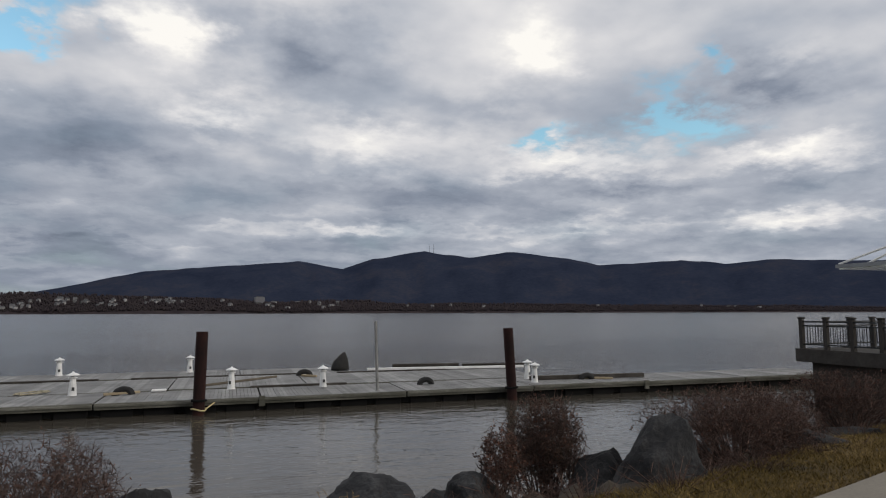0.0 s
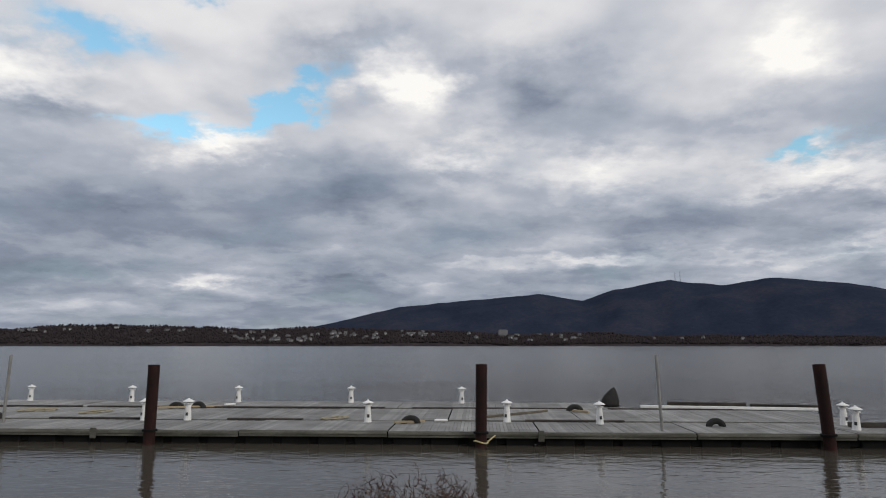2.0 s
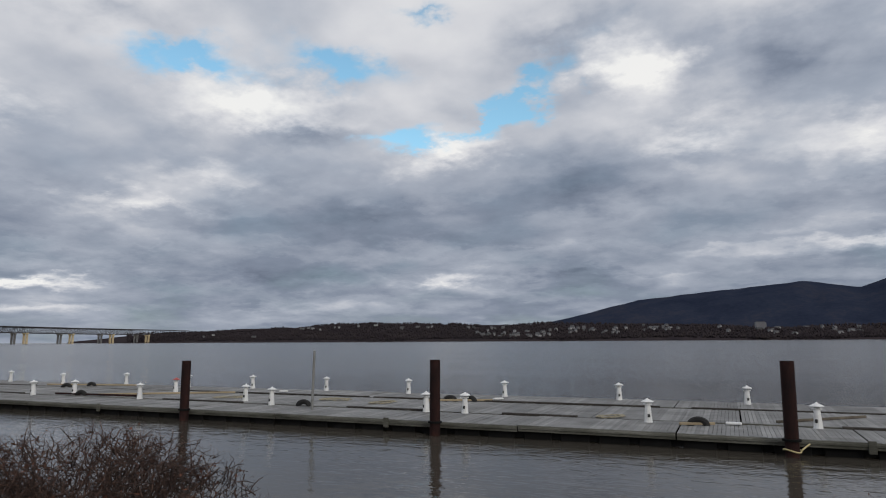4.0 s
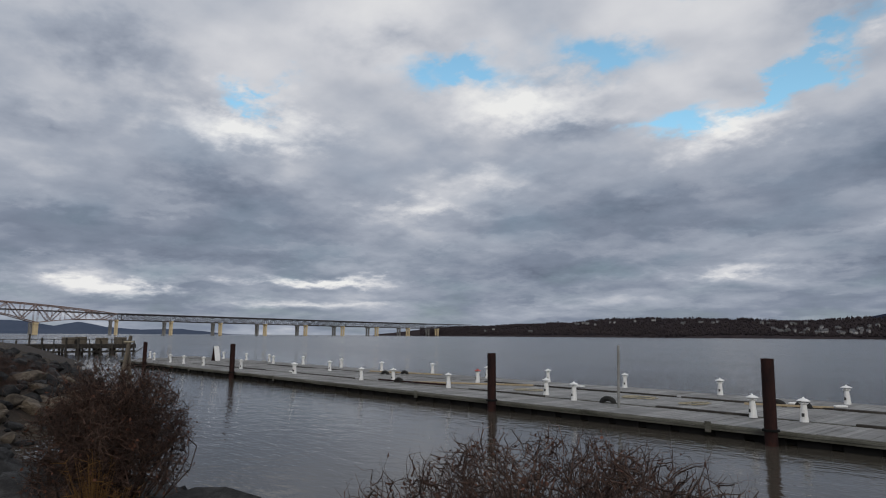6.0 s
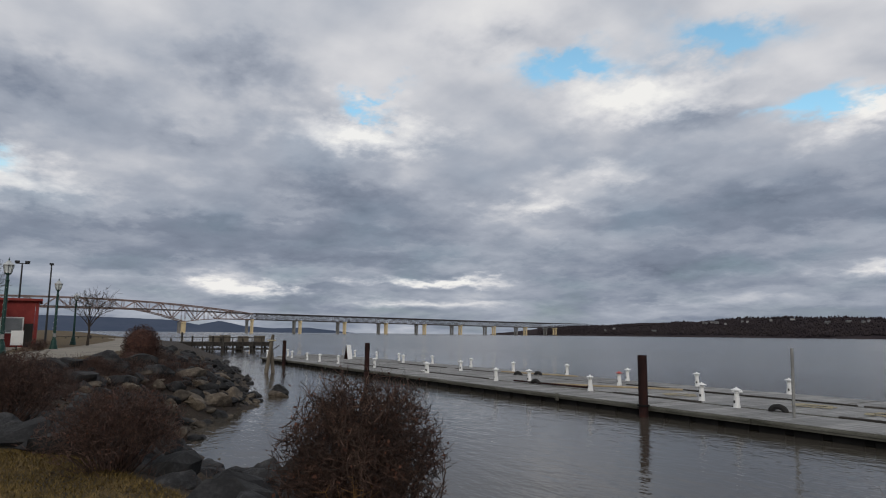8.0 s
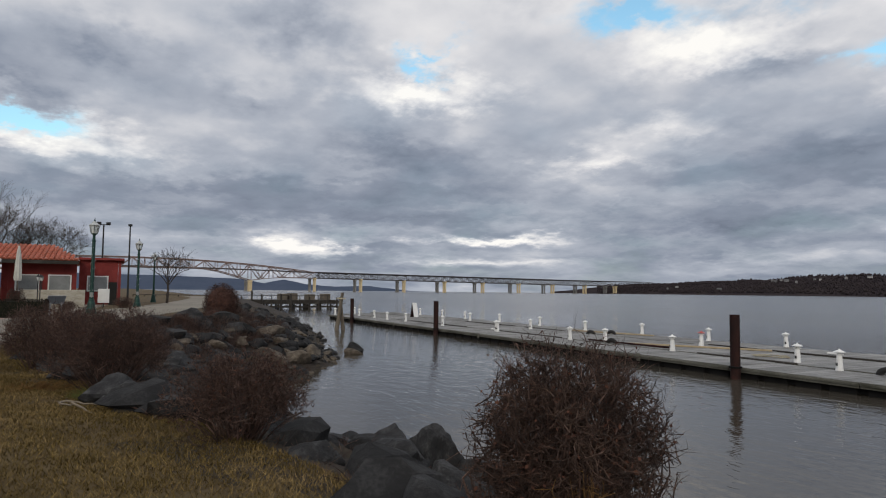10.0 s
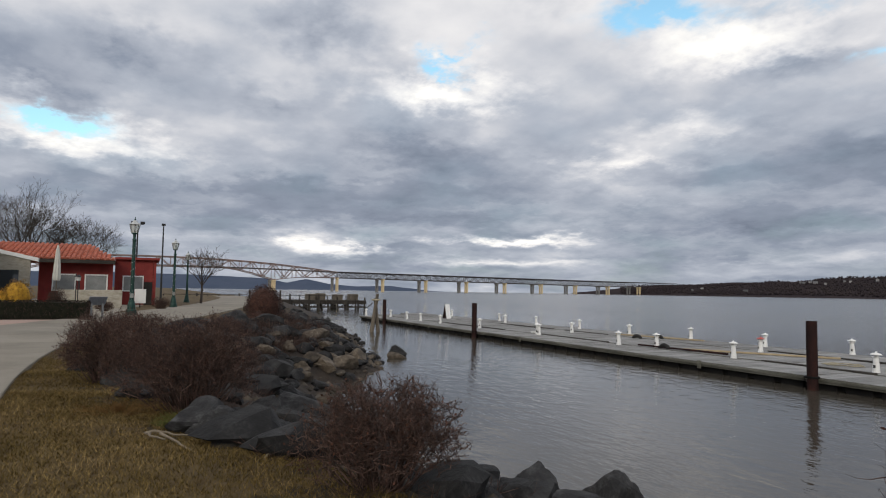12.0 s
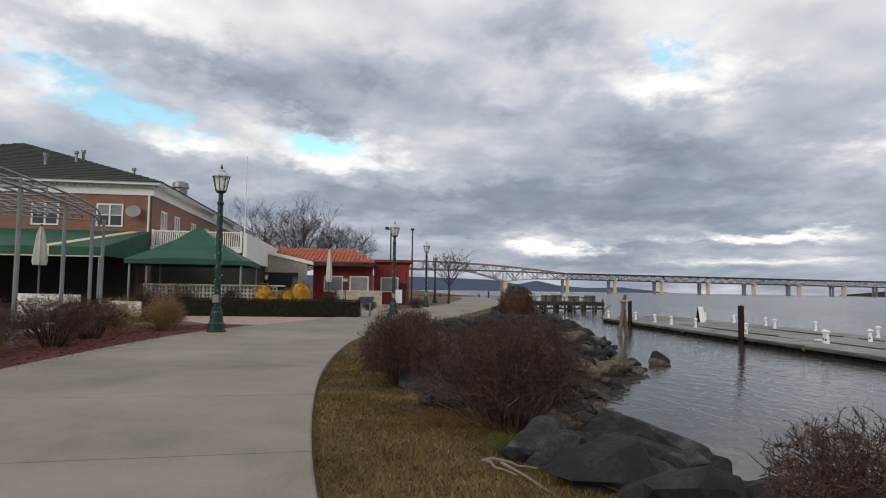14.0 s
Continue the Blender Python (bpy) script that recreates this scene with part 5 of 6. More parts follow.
def brick_building():
    top = empty("brick_building", -54.6, -19.4, GROUND, 183.7, "two-storey red brick building with a dark hip roof", "building")
    L, D, H = 40.0, 26.0, 8.3
    side, front = [], []
    bm = bmesh.new()
    box(bm, 0, 0, 0, L, .3, H - .9)
    part("wall", bm, M["brick"], top)
    part("wall", boxed(0, .302, 0, .3, D, H - .9), M["brick"], top)
    part("wall", boxed(L - .3, .302, 0, L, D, H - .9), M["brick"], top)
    part("wall", boxed(.302, D - .3, 0, L - .302, D, H - .9), M["brick"], top)
    part("frieze", boxed(-.08, -.08, H - .898, L + .08, D + .08, H - .25), M["paint"], top, "white painted frieze with small dentils")
    bm = bmesh.new()
    for i in range(70):
        y = .1 + i * .36
        box(bm, -.2, y, H - .42, -.082, y + .16, H - .27)
    for i in range(105):
        x = .1 + i * .37
        box(bm, x, -.2, H - .42, x + .16, -.082, H - .27)
    tagged(part("dentil_course", bm, M["paint"], top), kind="stuff")
    part("eave", boxed(-.6, -.6, H - .248, L + .6, D + .6, H - .05), M["paint"], top, "white boxed eave")
    bm = bmesh.new()
    e, rise = .75, 4.4
    vs = [bm.verts.new(c) for c in ((-e, -e, H - .045), (L + e, -e, H - .045), (L + e, D + e, H - .045), (-e, D + e, H - .045), (10.5, D / 2, H + rise), (L - 10.5, D / 2, H + rise))]
    for f in ((0, 1, 5, 4), (1, 2, 5), (2, 3, 4, 5), (3, 0, 4), (3, 2, 1, 0)):
        bm.faces.new([vs[i] for i in f])
    part("roof", bm, M["shingle"], top)
    rows = bmesh.new()
    for k in range(1, 24):
        f = k / 24
        a, b = vs_at((-e, -e, H - .045), (10.5, D / 2, H + rise), f), vs_at((-e, D + e, H - .045), (10.5, D / 2, H + rise), f)
        box(rows, a[0] - .03, a[1], a[2], a[0] + .12, b[1], a[2] + .035)
    tagged(part("shingle_course", rows, M["shingle"], top), kind="stuff")
    for y in (2.6, 6.5, 12.4, 18):
        sash_window(top, pose(-.002, y, 6.05), 1.45, 1.3)
    for x in (2.6, 6.0, 11, 16, 21, 26, 31):
        w = sash_window(top, pose(x, -.002, 5.4, 0, 0, 90), 1.1, 2.3)
    part("downpipe", rod(bmesh.new(), (-.12, .18, 0), (-.12, .18, H - .9), .07, .07, 8), M["paint"], top, "white downpipe")
    # balcony over the lower roof
    part("balcony_floor", boxed(-.2, -5.8, 3.75, 11.5, -.02, 4.05), M["paint"], top)
    rail = bmesh.new()
    for i in range(42):
        y = -5.7 + i * .135
        box(rail, -.16, y, 4.16, -.12, y + .05, 5.05)
    box(rail, -.18, -5.8, 5.05, -.08, -.1, 5.13)
    box(rail, -.18, -5.8, 4.08, -.08, -.1, 4.15)
    for y in (-5.8, -2.95, -.2):
        box(rail, -.2, y, 4.06, -.06, y + .12, 5.2)
    part("railing", rail, M["paint"], top, "white balcony railing with close balusters")
    part("parapet", boxed(-.1, -6.1, 3.2, 26, -5.85, 5.1), M["paint"], top, "long white parapet of the terrace roof")
    # lower walls in the near-black colour, shade below the canopy painted in
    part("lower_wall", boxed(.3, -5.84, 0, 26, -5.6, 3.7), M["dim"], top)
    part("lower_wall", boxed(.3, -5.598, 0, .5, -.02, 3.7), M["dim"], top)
    for i, (x, y) in enumerate(((3, 8), (4.2, 6.5), (4.6, 6.2), (7, 3.5))):
        zr = H + 4.4 * min((x + .75) / 11.25, (y + .75) / 13.75)
        part("vent_pipe", lathe(bmesh.new(), [(.1, zr - .3), (.1, zr + .55), (.16, zr + .57), (.16, zr + .75)], 10, (x, y, 0)), M["steel_pipe"], top, "grey roof vent pipe")
    part("roof_fan", lathe(bmesh.new(), [(.5, H), (.5, H + .5), (.62, H + .6), (.55, H + .95), (.2, H + 1.1)], 16, (5.5, -.3, -.1)), M["steel_pipe"], top, "silver roof exhaust fan")
    return top


def vs_at(a, b, f):
    return tuple(p + (q - p) * f for p, q in zip(a, b))


def dish(x, y, z, rz, r):
    top = empty("satellite_dish", x, y, z, rz, "grey satellite dish on a wall bracket", "satellite dish", "satellite dishes")
    prof = [(r * k / 8, .22 * r * (k / 8) ** 2) for k in range(1, 9)]
    bm = lathe(bmesh.new(), prof + [(r * .97, .24 * r)] , 18)
    ob = part("reflector", bm, M["steel_pipe"], top)
    ob.matrix_basis = pose(0, 0, 0, 0, 62, 0)
    part("bracket", rod(bmesh.new(), (-.02, 0, -.02), (-.5, 0, -.3), .03, .03, 6), M["lamp_black"], top)


brick_building()
dish(-54.1, -20.4, 8.75, 15, .46)
dish(-62, -17.2, 9.2, 25, .4)
dish(-70, -17.6, 9.2, 25, .4)


def front_awning():
    top = empty("awning", -48.6, -19.0, GROUND, 183.7, "large green canvas awning with a cream stripe", "awning")
    bm = bmesh.new()
    W_, y1 = 24.0, 24.0
    v = [(-2.2, 0, 3.05), (-2.2, y1, 3.05), (-2.2, y1, 3.5), (-2.2, 0, 3.5), (5.7, 0, 5.0), (5.7, y1, 5.0), (5.7, 0, 3.05)]
    vs = [bm.verts.new(c) for c in v]
    for f in ((0, 3, 2, 1), (3, 4, 5, 2), (0, 6, 4, 3)):
        bm.faces.new([vs[i] for i in f])
    part("canvas", bm, M["awning"], top)
    bm = bmesh.new()
    for f in (((-2.215, 2.6, 3.05), (-2.215, 2.6, 3.505), (-2.215, 3.3, 3.505), (-2.215, 3.3, 3.05)), ((-2.215, 2.6, 3.512), (5.6, .5, 4.99), (5.6, 1.2, 4.99), (-2.215, 3.3, 3.512))):
        bm.faces.new([bm.verts.new(c) for c in f])
    part("stripe", bm, M["cream"], top, "cream canvas stripe")
    part("hem", boxed(-2.225, 0.0, 2.98, -2.19, y1, 3.045), M["cream"], top, "cream hem along the awning edge")
    # dark panel added to stand for the shade below the awning
    part("back_wall", boxed(4.2, .3, 0, 4.4, y1, 3.3), M["dim"], top, "dark panel painted as deep shade in the covered dining room")
    for y in (.15, 6, 12, 18):
        part("post", rod(bmesh.new(), (-2.1, y, 0), (-2.1, y, 3.04), .06, .06, 8), M["steel_pipe"], top)


front_awning()


def tent(x, y, half, eave, peak):
    top = empty("tent_canopy", x, y, GROUND, 4, "green canvas pyramid canopy over the terrace bar", "canopy")
    bm = bmesh.new()
    n = 8
    rim = []
    for k in range(4 * n):
        s, t = divmod(k, n)
        f = t / n * 2 - 1
        p = ((f, -1), (1, f), (-f, 1), (-1, -f))[s]
        rim.append((p[0] * half, p[1] * half))
    rings = []
    for f, z in ((1.0, eave - .28), (1.0, eave), (.66, eave + (peak - eave) * .27), (.33, eave + (peak - eave) * .6), (.03, peak)):
        rings.append([bm.verts.new((a * f, b * f, z - (.05 * math.cos(math.pi * (i % n) / n * 2) if z == eave else 0))) for i, (a, b) in enumerate(rim)])
    for lo, hi in zip(rings, rings[1:]):
        for i in range(len(rim)):
            bm.faces.new((lo[i], lo[(i + 1) % len(rim)], hi[(i + 1) % len(rim)], hi[i]))
    bm.faces.new(rings[-1])
    part("canvas", bm, M["awning"], top)
    for a, b in ((-1, -1), (1, -1), (1, 1), (-1, 1)):
        part("post", rod(bmesh.new(), (a * half * .93, b * half * .93, 0), (a * half * .93, b * half * .93, eave - .1), .06, .06, 8), M["steel_pipe"], top)


tent(-49.3, -14.75, 3.05, 2.95, 4.9)


def tile_building():
    top = empty("tile_roof_building", -66.0, -10.8, GROUND, 180, "low stone restaurant wing under a terracotta tile roof", "building")
    # local x runs away from the river walk, local y to the south
    part("stone_wall", boxed(0, .0, 0, .35, 5.0, 3.6), M["ledge_stone"], top)
    gable = bmesh.new()
    vs = [gable.verts.new(c) for c in ((0, 0, 3.602), (0, 5, 3.602), (0, 5, 4.75), (.35, 0, 3.602), (.35, 5, 3.602), (.35, 5, 4.75))]
    for f in ((0, 2, 1), (3, 4, 5), (0, 3, 5, 2), (1, 2, 5, 4), (0, 1, 4, 3)):
        gable.faces.new([vs[i] for i in f])
    part("gable", gable, M["ledge_stone"], top)
    barge = bmesh.new()
    vs = [barge.verts.new(c) for c in ((-.12, -.5, 3.42), (-.12, 5.2, 4.72), (-.12, 5.2, 5.0), (-.12, -.5, 3.70), (.5, -.5, 3.42), (.5, 5.2, 4.72), (.5, 5.2, 5.0), (.5, -.5, 3.70))]
    for f in ((0, 1, 2, 3), (4, 7, 6, 5), (0, 3, 7, 4), (1, 5, 6, 2), (3, 2, 6, 7), (0, 4, 5, 1)):
        barge.faces.new([vs[i] for i in f])
    part("barge_board", barge, M["paint"], top, "white sloping barge board")
    part("dark_opening", boxed(-.03, .7, 1.3, -.004, 4.4, 2.75), M["pane"], top, "wide dark serving window")
    # roof slope with rounded tile courses
    x0, x1, ya, yb, z0, z1 = 2.2, 8.4, -5.6, 5.2, 3.75, 5.25
    roof = bmesh.new()
    vs = [roof.verts.new(c) for c in ((x0, ya, z0), (x0, .3, z0), (x1, yb, z1), (x1, ya + 2.4, z1), (x1 + 6, yb, z0), (x1 + 6, ya, z0), (.51, -.5, 3.66), (.51, yb, 4.98))]
    for f in ((0, 3, 2, 1), (2, 3, 5, 4), (0, 5, 3), (1, 2, 7, 6)):
        roof.faces.new([vs[i] for i in f])
    part("roof", roof, M["tile"], top)
    part("fascia", boxed(x0 - .02, ya, z0 - .3, x0 + .1, -.2, z0 - .02), M["dark_wood"], top)
    n_col, n_row = 30, 9
    me = None
    for i in range(n_col):
        for j in range(n_row):
            f, g = (i + .5) / n_col, j / n_row
            y = ya + (yb - ya) * f
            lim = ya + 2.4 * g
            if y < lim or y > .3 + (yb - .3) * (j + .5) / n_row:
                continue
            zb, zt = z0, z1
            a = Vector((x0 + (x1 - x0) * g, y, zb + (zt - zb) * g + .02))
            if me is None:
                tb = bmesh.new()
                rings = []
                for xx, rr, zz in ((0, .16, .03), (.74, .14, .0)):
                    rings.append([tb.verts.new((xx, math.cos(t) * rr, math.sin(t) * rr * .75 + zz)) for t in (0, .63, 1.26, 1.88, 2.51, 3.1416)])
                for k in range(5):
                    tb.faces.new((rings[0][k], rings[0][k + 1], rings[1][k + 1], rings[1][k]))
                tb.faces.new(rings[0][::-1])
                me = bpy.data.meshes.new("roof_tile")
                tb.to_mesh(me)
                tb.free()
                me.materials.append(M["tile"])
            ob = new("roof_tile", me)
            ob.parent = top
            slope = math.degrees(math.atan2(zt - zb, x1 - x0))
            ob.matrix_basis = pose(a.x, a.y, a.z, 0, -slope, 0)
    # red boarded wall under the eave and beyond it
    def boarded(yfrom, yto, x, h, name="board_wall"):
        bm = bmesh.new()
        box(bm, x, yfrom, 0, x + .2, yto, h)
        wall = part(name, bm, M["red"], top)
        k = int((yto - yfrom) / .4)
        for q in range(k + 1):
            y = yfrom + (yto - yfrom - .06) * q / k
            part("batten", boxed(x - .035, y, 0.004, x - .002, y + .06, h - .004), M["red"], wall)
    boarded(-5.4, -.1, 3.6, 3.5)
    boarded(-8.5, -5.42, 6.8, 4.0)
    part("side_wall", boxed(6.82, -8.75, 0, 14, -8.52, 4.0), M["red"], top)
    part("shed_roof", boxed(6.4, -9.0, 4.02, 14.5, -5.4, 4.22), M["red"], top)
    for y, x in ((-1.9, 3.6), (-4.2, 3.6), (-6.9, 6.8)):
        fr = bmesh.new()
        for a, b, c, d in ((-.85, 1.2, .85, 1.3), (-.85, 2.5, .85, 2.6), (-.85, 1.3, -.75, 2.5), (.75, 1.3, .85, 2.5)):
            box(fr, x - .1, y + a, b, x - .036, y + c, d)
        w = part("window", fr, M["paint"], top)
        part("pane", boxed(x - .06, y - .75, 1.3, x - .04, y + .75, 2.5), M["sheer"], w, "window pane with pale blind")
    part("door", boxed(6.7, -8.45, .0, 6.76, -7.8, 2.05), M["dim"], top)
    return top


tile_building()


# ---- terrace wall with pierced blocks ----
def block_wall(x, y0, y1, h):
    top = empty("block_screen_wall", x, y0, GROUND, 0, "pale pierced-block terrace wall with a stone coping", "garden wall")
    part("coping", boxed(-.2, 0, h, .2, y1 - y0, h + .08, .01), M["block"], top)
    part("footing", boxed(-.14, 0, 0, .14, y1 - y0, .35), M["block"], top)
    n = int((y1 - y0) / .4)
    bm = bmesh.new()
    s, w = .4, .05
    for a, b, c, d in ((0, 0, s, w), (0, s - w, s, s), (0, w, w, s - w), (s - w, w, s, s - w), (s / 2 - w / 2, w, s / 2 + w / 2, s - w), (w, s / 2 - w / 2, s / 2 - w / 2, s / 2 + w / 2), (s / 2 + w / 2, s / 2 - w / 2, s - w, s / 2 + w / 2)):
        box(bm, -.09, a, b, .09, c, d)
    me = bpy.data.meshes.new("screen_block")
    bm.to_mesh(me)
    bm.free()
    me.materials.append(M["block"])
    for i in range(n):
        for j in range(int((h - .35) / .4)):
            ob = new("screen_block", me)
            ob.parent = top
            ob.matrix_basis = pose(0, i * .4, .352 + j * .4)


block_wall(-47.9, -17.2, -9.6, 1.55)
# the canopy's shade is put into this near-black colour
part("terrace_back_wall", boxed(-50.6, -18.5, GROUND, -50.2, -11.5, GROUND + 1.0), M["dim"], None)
tagged(bpy.data.objects["terrace_back_wall"], "dark bar counter with canopy shade painted into its colour", "bar counter")
low = part("stone_wall", boxed(-62.6, -8.5, GROUND, -62.2, -4.4, GROUND + 1.35, .02), M["ledge_stone"], None)
tagged(low, "low buff ledge-stone garden wall", "garden wall")


def closed_umbrella(x, y, h, hem):
    top = empty("closed_umbrella", x, y, GROUND, 0, "furled off-white patio umbrella on a pole", "umbrella", "furled umbrellas")
    part("pole", lathe(bmesh.new(), [(.035, 0), (.03, h + .1)], 8), M["wood"], top)
    bm = bmesh.new()
    rings = []
    for f, r in ((hem, .17), (hem + .04, .2), (hem + (1 - hem) * .45, .16), (hem + (1 - hem) * .8, .11), (1.0, .04)):
        rings.append([bm.verts.new((math.cos(2 * math.pi * k / 16) * r * (1 + .22 * (k % 2)), math.sin(2 * math.pi * k / 16) * r * (1 + .22 * (k % 2)), h * f)) for k in range(16)])
    for lo, hi in zip(rings, rings[1:]):
        for k in range(16):
            bm.faces.new((lo[k], lo[(k + 1) % 16], hi[(k + 1) % 16], hi[k]))
    bm.faces.new(rings[-1])
    bm.faces.new(rings[0][::-1])
    part("canvas", bm, M["canvas"], top)
    part("base", lathe(bmesh.new(), [(.3, 0), (.3, .06), (.05, .09)], 12), M["lamp_black"], top)


closed_umbrella(-34.6, -15.75, 3.5, .62)
closed_umbrella(-57.5, -8.1, 4.25, .46)


def pergola():
    top = empty("pipe_pergola", -29.0, -12.9, GROUND, 0, "grey steel pipe pergola frame without its cover", "pergola")
    for x, y in ((1.2, .2), (-1.8, -.2), (-4.4, -.6), (-6.6, -1.2), (1.2, -6), (-6.6, -6)):
        part("post", rod(bmesh.new(), (x, y, 0), (x, y, 3.9), .06, .06, 8), M["steel_pipe"], top)

    def edge(f, back):
        """A place on the bowed rails: f along the rail, back from the front one."""
        return (3.0 - 10.2 * f + .25 * back * f, .55 - 1.1 * f - 1.1 * f ** 4 - back * (1 - .45 * f ** 3), 4.12 - .12 * f ** 3)
    for k in range(14):
        bm = bmesh.new()
        for q in range(12):
            rod(bm, edge(q / 12, k * .45), edge((q + 1) / 12, k * .45), .03, .03, 6)
        part("rail", bm, M["steel_pipe"], top)
    bm = bmesh.new()
    for q in range(12):
        a, b = Vector(edge(q / 12, 0)), Vector(edge((q + 1) / 12, 0))
        rod(bm, a - Vector((0, 0, .28)), b - Vector((0, 0, .28)), .035, .035, 6)
    part("rail", bm, M["steel_pipe"], top)
    for k in range(8):
        a = Vector(edge(k / 7, 0))
        part("rail_spacer", rod(bmesh.new(), a - Vector((0, 0, .27)), a, .025, .025, 6), M["steel_pipe"], top)
        part("rafter", rod(bmesh.new(), a - Vector((0, 0, .08)), Vector(edge(k / 7, 6.0)) - Vector((0, 0, .08)), .03, .03, 6), M["steel_pipe"], top)


pergola()


def sign_panel(x, y, w, h, rz, art):
    top = empty("banner_panel", x, y, GROUND, rz, "white banner panel with a pale mountain drawing" if art else "plain white banner panel on the terrace edge", "banner", "banner panels")
    part("panel", boxed(-w / 2, -.04, .25, w / 2, .04, .25 + h, .01), M["paint"], top)
    for s in (-1, 1):
        part("foot", boxed(s * w * .4 - .04, -.25, 0, s * w * .4 + .04, .25, .248), M["lamp_black"], top)
    if art:
        bm = bmesh.new()
        rng = random.Random(4)
        for row, z in ((0, .62), (1, .5)):
            prev = None
            for k in range(13):
                p = (-.2 + k * .1, z * h + .25 + rng.uniform(0, .12) * h)
                if prev:
                    vs = [bm.verts.new((prev[0], -.043, prev[1])), bm.verts.new((p[0], -.043, p[1])), bm.verts.new((p[0], -.043, p[1] - .06)), bm.verts.new((prev[0], -.043, prev[1] - .06))]
                    bm.faces.new(vs)
                prev = p
        for z in (.32, .4):
            vs = [bm.verts.new(c) for c in ((-.2, -.043, z * h + .25), (1.0, -.043, z * h + .25), (1.0, -.043, z * h + .28), (-.2, -.043, z * h + .28))]
            bm.faces.new(vs)
        part("drawing", bm, M["slate_ink"], top, "blue-grey mountain line drawing")


M["slate_ink"] = material("slate_blue_print", [(0.16, 0.18, 0.22), (0.24, 0.26, 0.3)], 4, 0.7, 0.0)
sign_panel(-33.0, -14.6, 3.0, .95, 62, True)
sign_panel(-39.2, -14.7, 1.9, .6, 62, False)
for i, (x, y, w, h, mt) in enumerate(((-22.8, -11.6, 2.0, 1.05, "twig"), (-25.0, -11.9, 2.0, 1.25, "twig_red"), (-27.6, -11.6, 2.3, 1.35, "twig_red"), (-30.0, -11.9, 1.8, 1.2, "twig"), (-32.2, -12.1, 1.5, 1.15, "twig_tan"), (-35.2, -11.7, 1.7, 1.0, "twig"), (-30.2, -13.2, 2.2, 1.1, "twig_red"), (-26.2, -13.3, 2.2, 1.3, "twig"), (-40.5, -14.2, 2.0, 1.7, "twig"), (-46.6, -12.2, 1.1, 1.5, "twig_red"), (-46.4, -14.6, 1.7, 1.7, "twig"), (-47.0, -6.9, .9, 1.5, "twig"), (-33.8, -11.2, 1.2, 1.2, "twig_tan"), (-60.5, -1.8, 1.5, .9, "twig_red"), (-55.8, -5.2, 1.2, .7, "twig"))):
    shrub(x, y, GROUND, w, h, 90 + i, "dry tan ornamental grass clump in the bed" if mt == "twig_tan" else "small leafless brown shrub in the planting bed", mt, 80, 500, 1.3, .25, 18)


# ---- bare trees ----
M["bark"] = material("grey_tree_bark", [(0.025, 0.019, 0.016), (0.05, 0.041, 0.035), (0.085, 0.073, 0.064)], 2, 0.95, 0.5, 20, stretch=(1, 1, .3))


def bare_tree(x, y, h, w, seed, depth=4, thin=.0115, label="large leafless tree behind the restaurant"):
    rng = random.Random(seed)
    top = empty("bare_tree", x, y, GROUND - .05, 0, label, "tree", "bare trees")
    trunk, limbs, fine = [], [], []
    p, r = Vector((0, 0, 0)), h * .022
    for k in range(4):
        q = p + Vector((rng.gauss(0, .06), rng.gauss(0, .06), h * .08))
        trunk.append((p, q, r, r * .9))
        p, r = q, r * .9

    def grow(p, d, length, r, left):
        for k in range(3):
            d = (d + Vector((rng.gauss(0, .14), rng.gauss(0, .14), rng.gauss(.05, .1)))).normalized()
            q = p + d * length / 3
            (limbs if left > 1 else fine).append((p, q, max(r, thin), max(r * .85, thin)))
            p, r = q, r * .85
            if left:
                for _ in range(1 if k < 2 else 2):
                    s = Vector((rng.gauss(0, 1), rng.gauss(0, 1), rng.gauss(.2, .5))).normalized()
                    grow(p, (d * .62 + s * .55).normalized(), length * rng.uniform(.55, .75), r * .66, left - 1)
    for k in range(6):
        a = 2 * math.pi * k / 6 + rng.random()
        grow(p - Vector((0, 0, h * .05 * rng.random())), Vector((math.cos(a) * w / h, math.sin(a) * w / h, rng.uniform(.8, 1.6))), h * .30, r * .6, depth)
    bars_mesh("trunk", trunk, M["bark"], top, 10)
    bars_mesh("limb_growth", limbs, M["bark"], top, 5)
    bars_mesh("twig_growth", fine, M["bark"], top, 3, kind="stuff")


bare_tree(-101, -16.6, 14.5, 10, 1)
bare_tree(-106, -10.6, 11.3, 9, 2)
bare_tree(-103, -23.0, 13.5, 9, 3)
bare_tree(-108, -14.5, 12.5, 9, 7)
bare_tree(-78.0, 2.2, 6.2, 3.0, 4, 3, .012, "young leafless tree beside the walk")


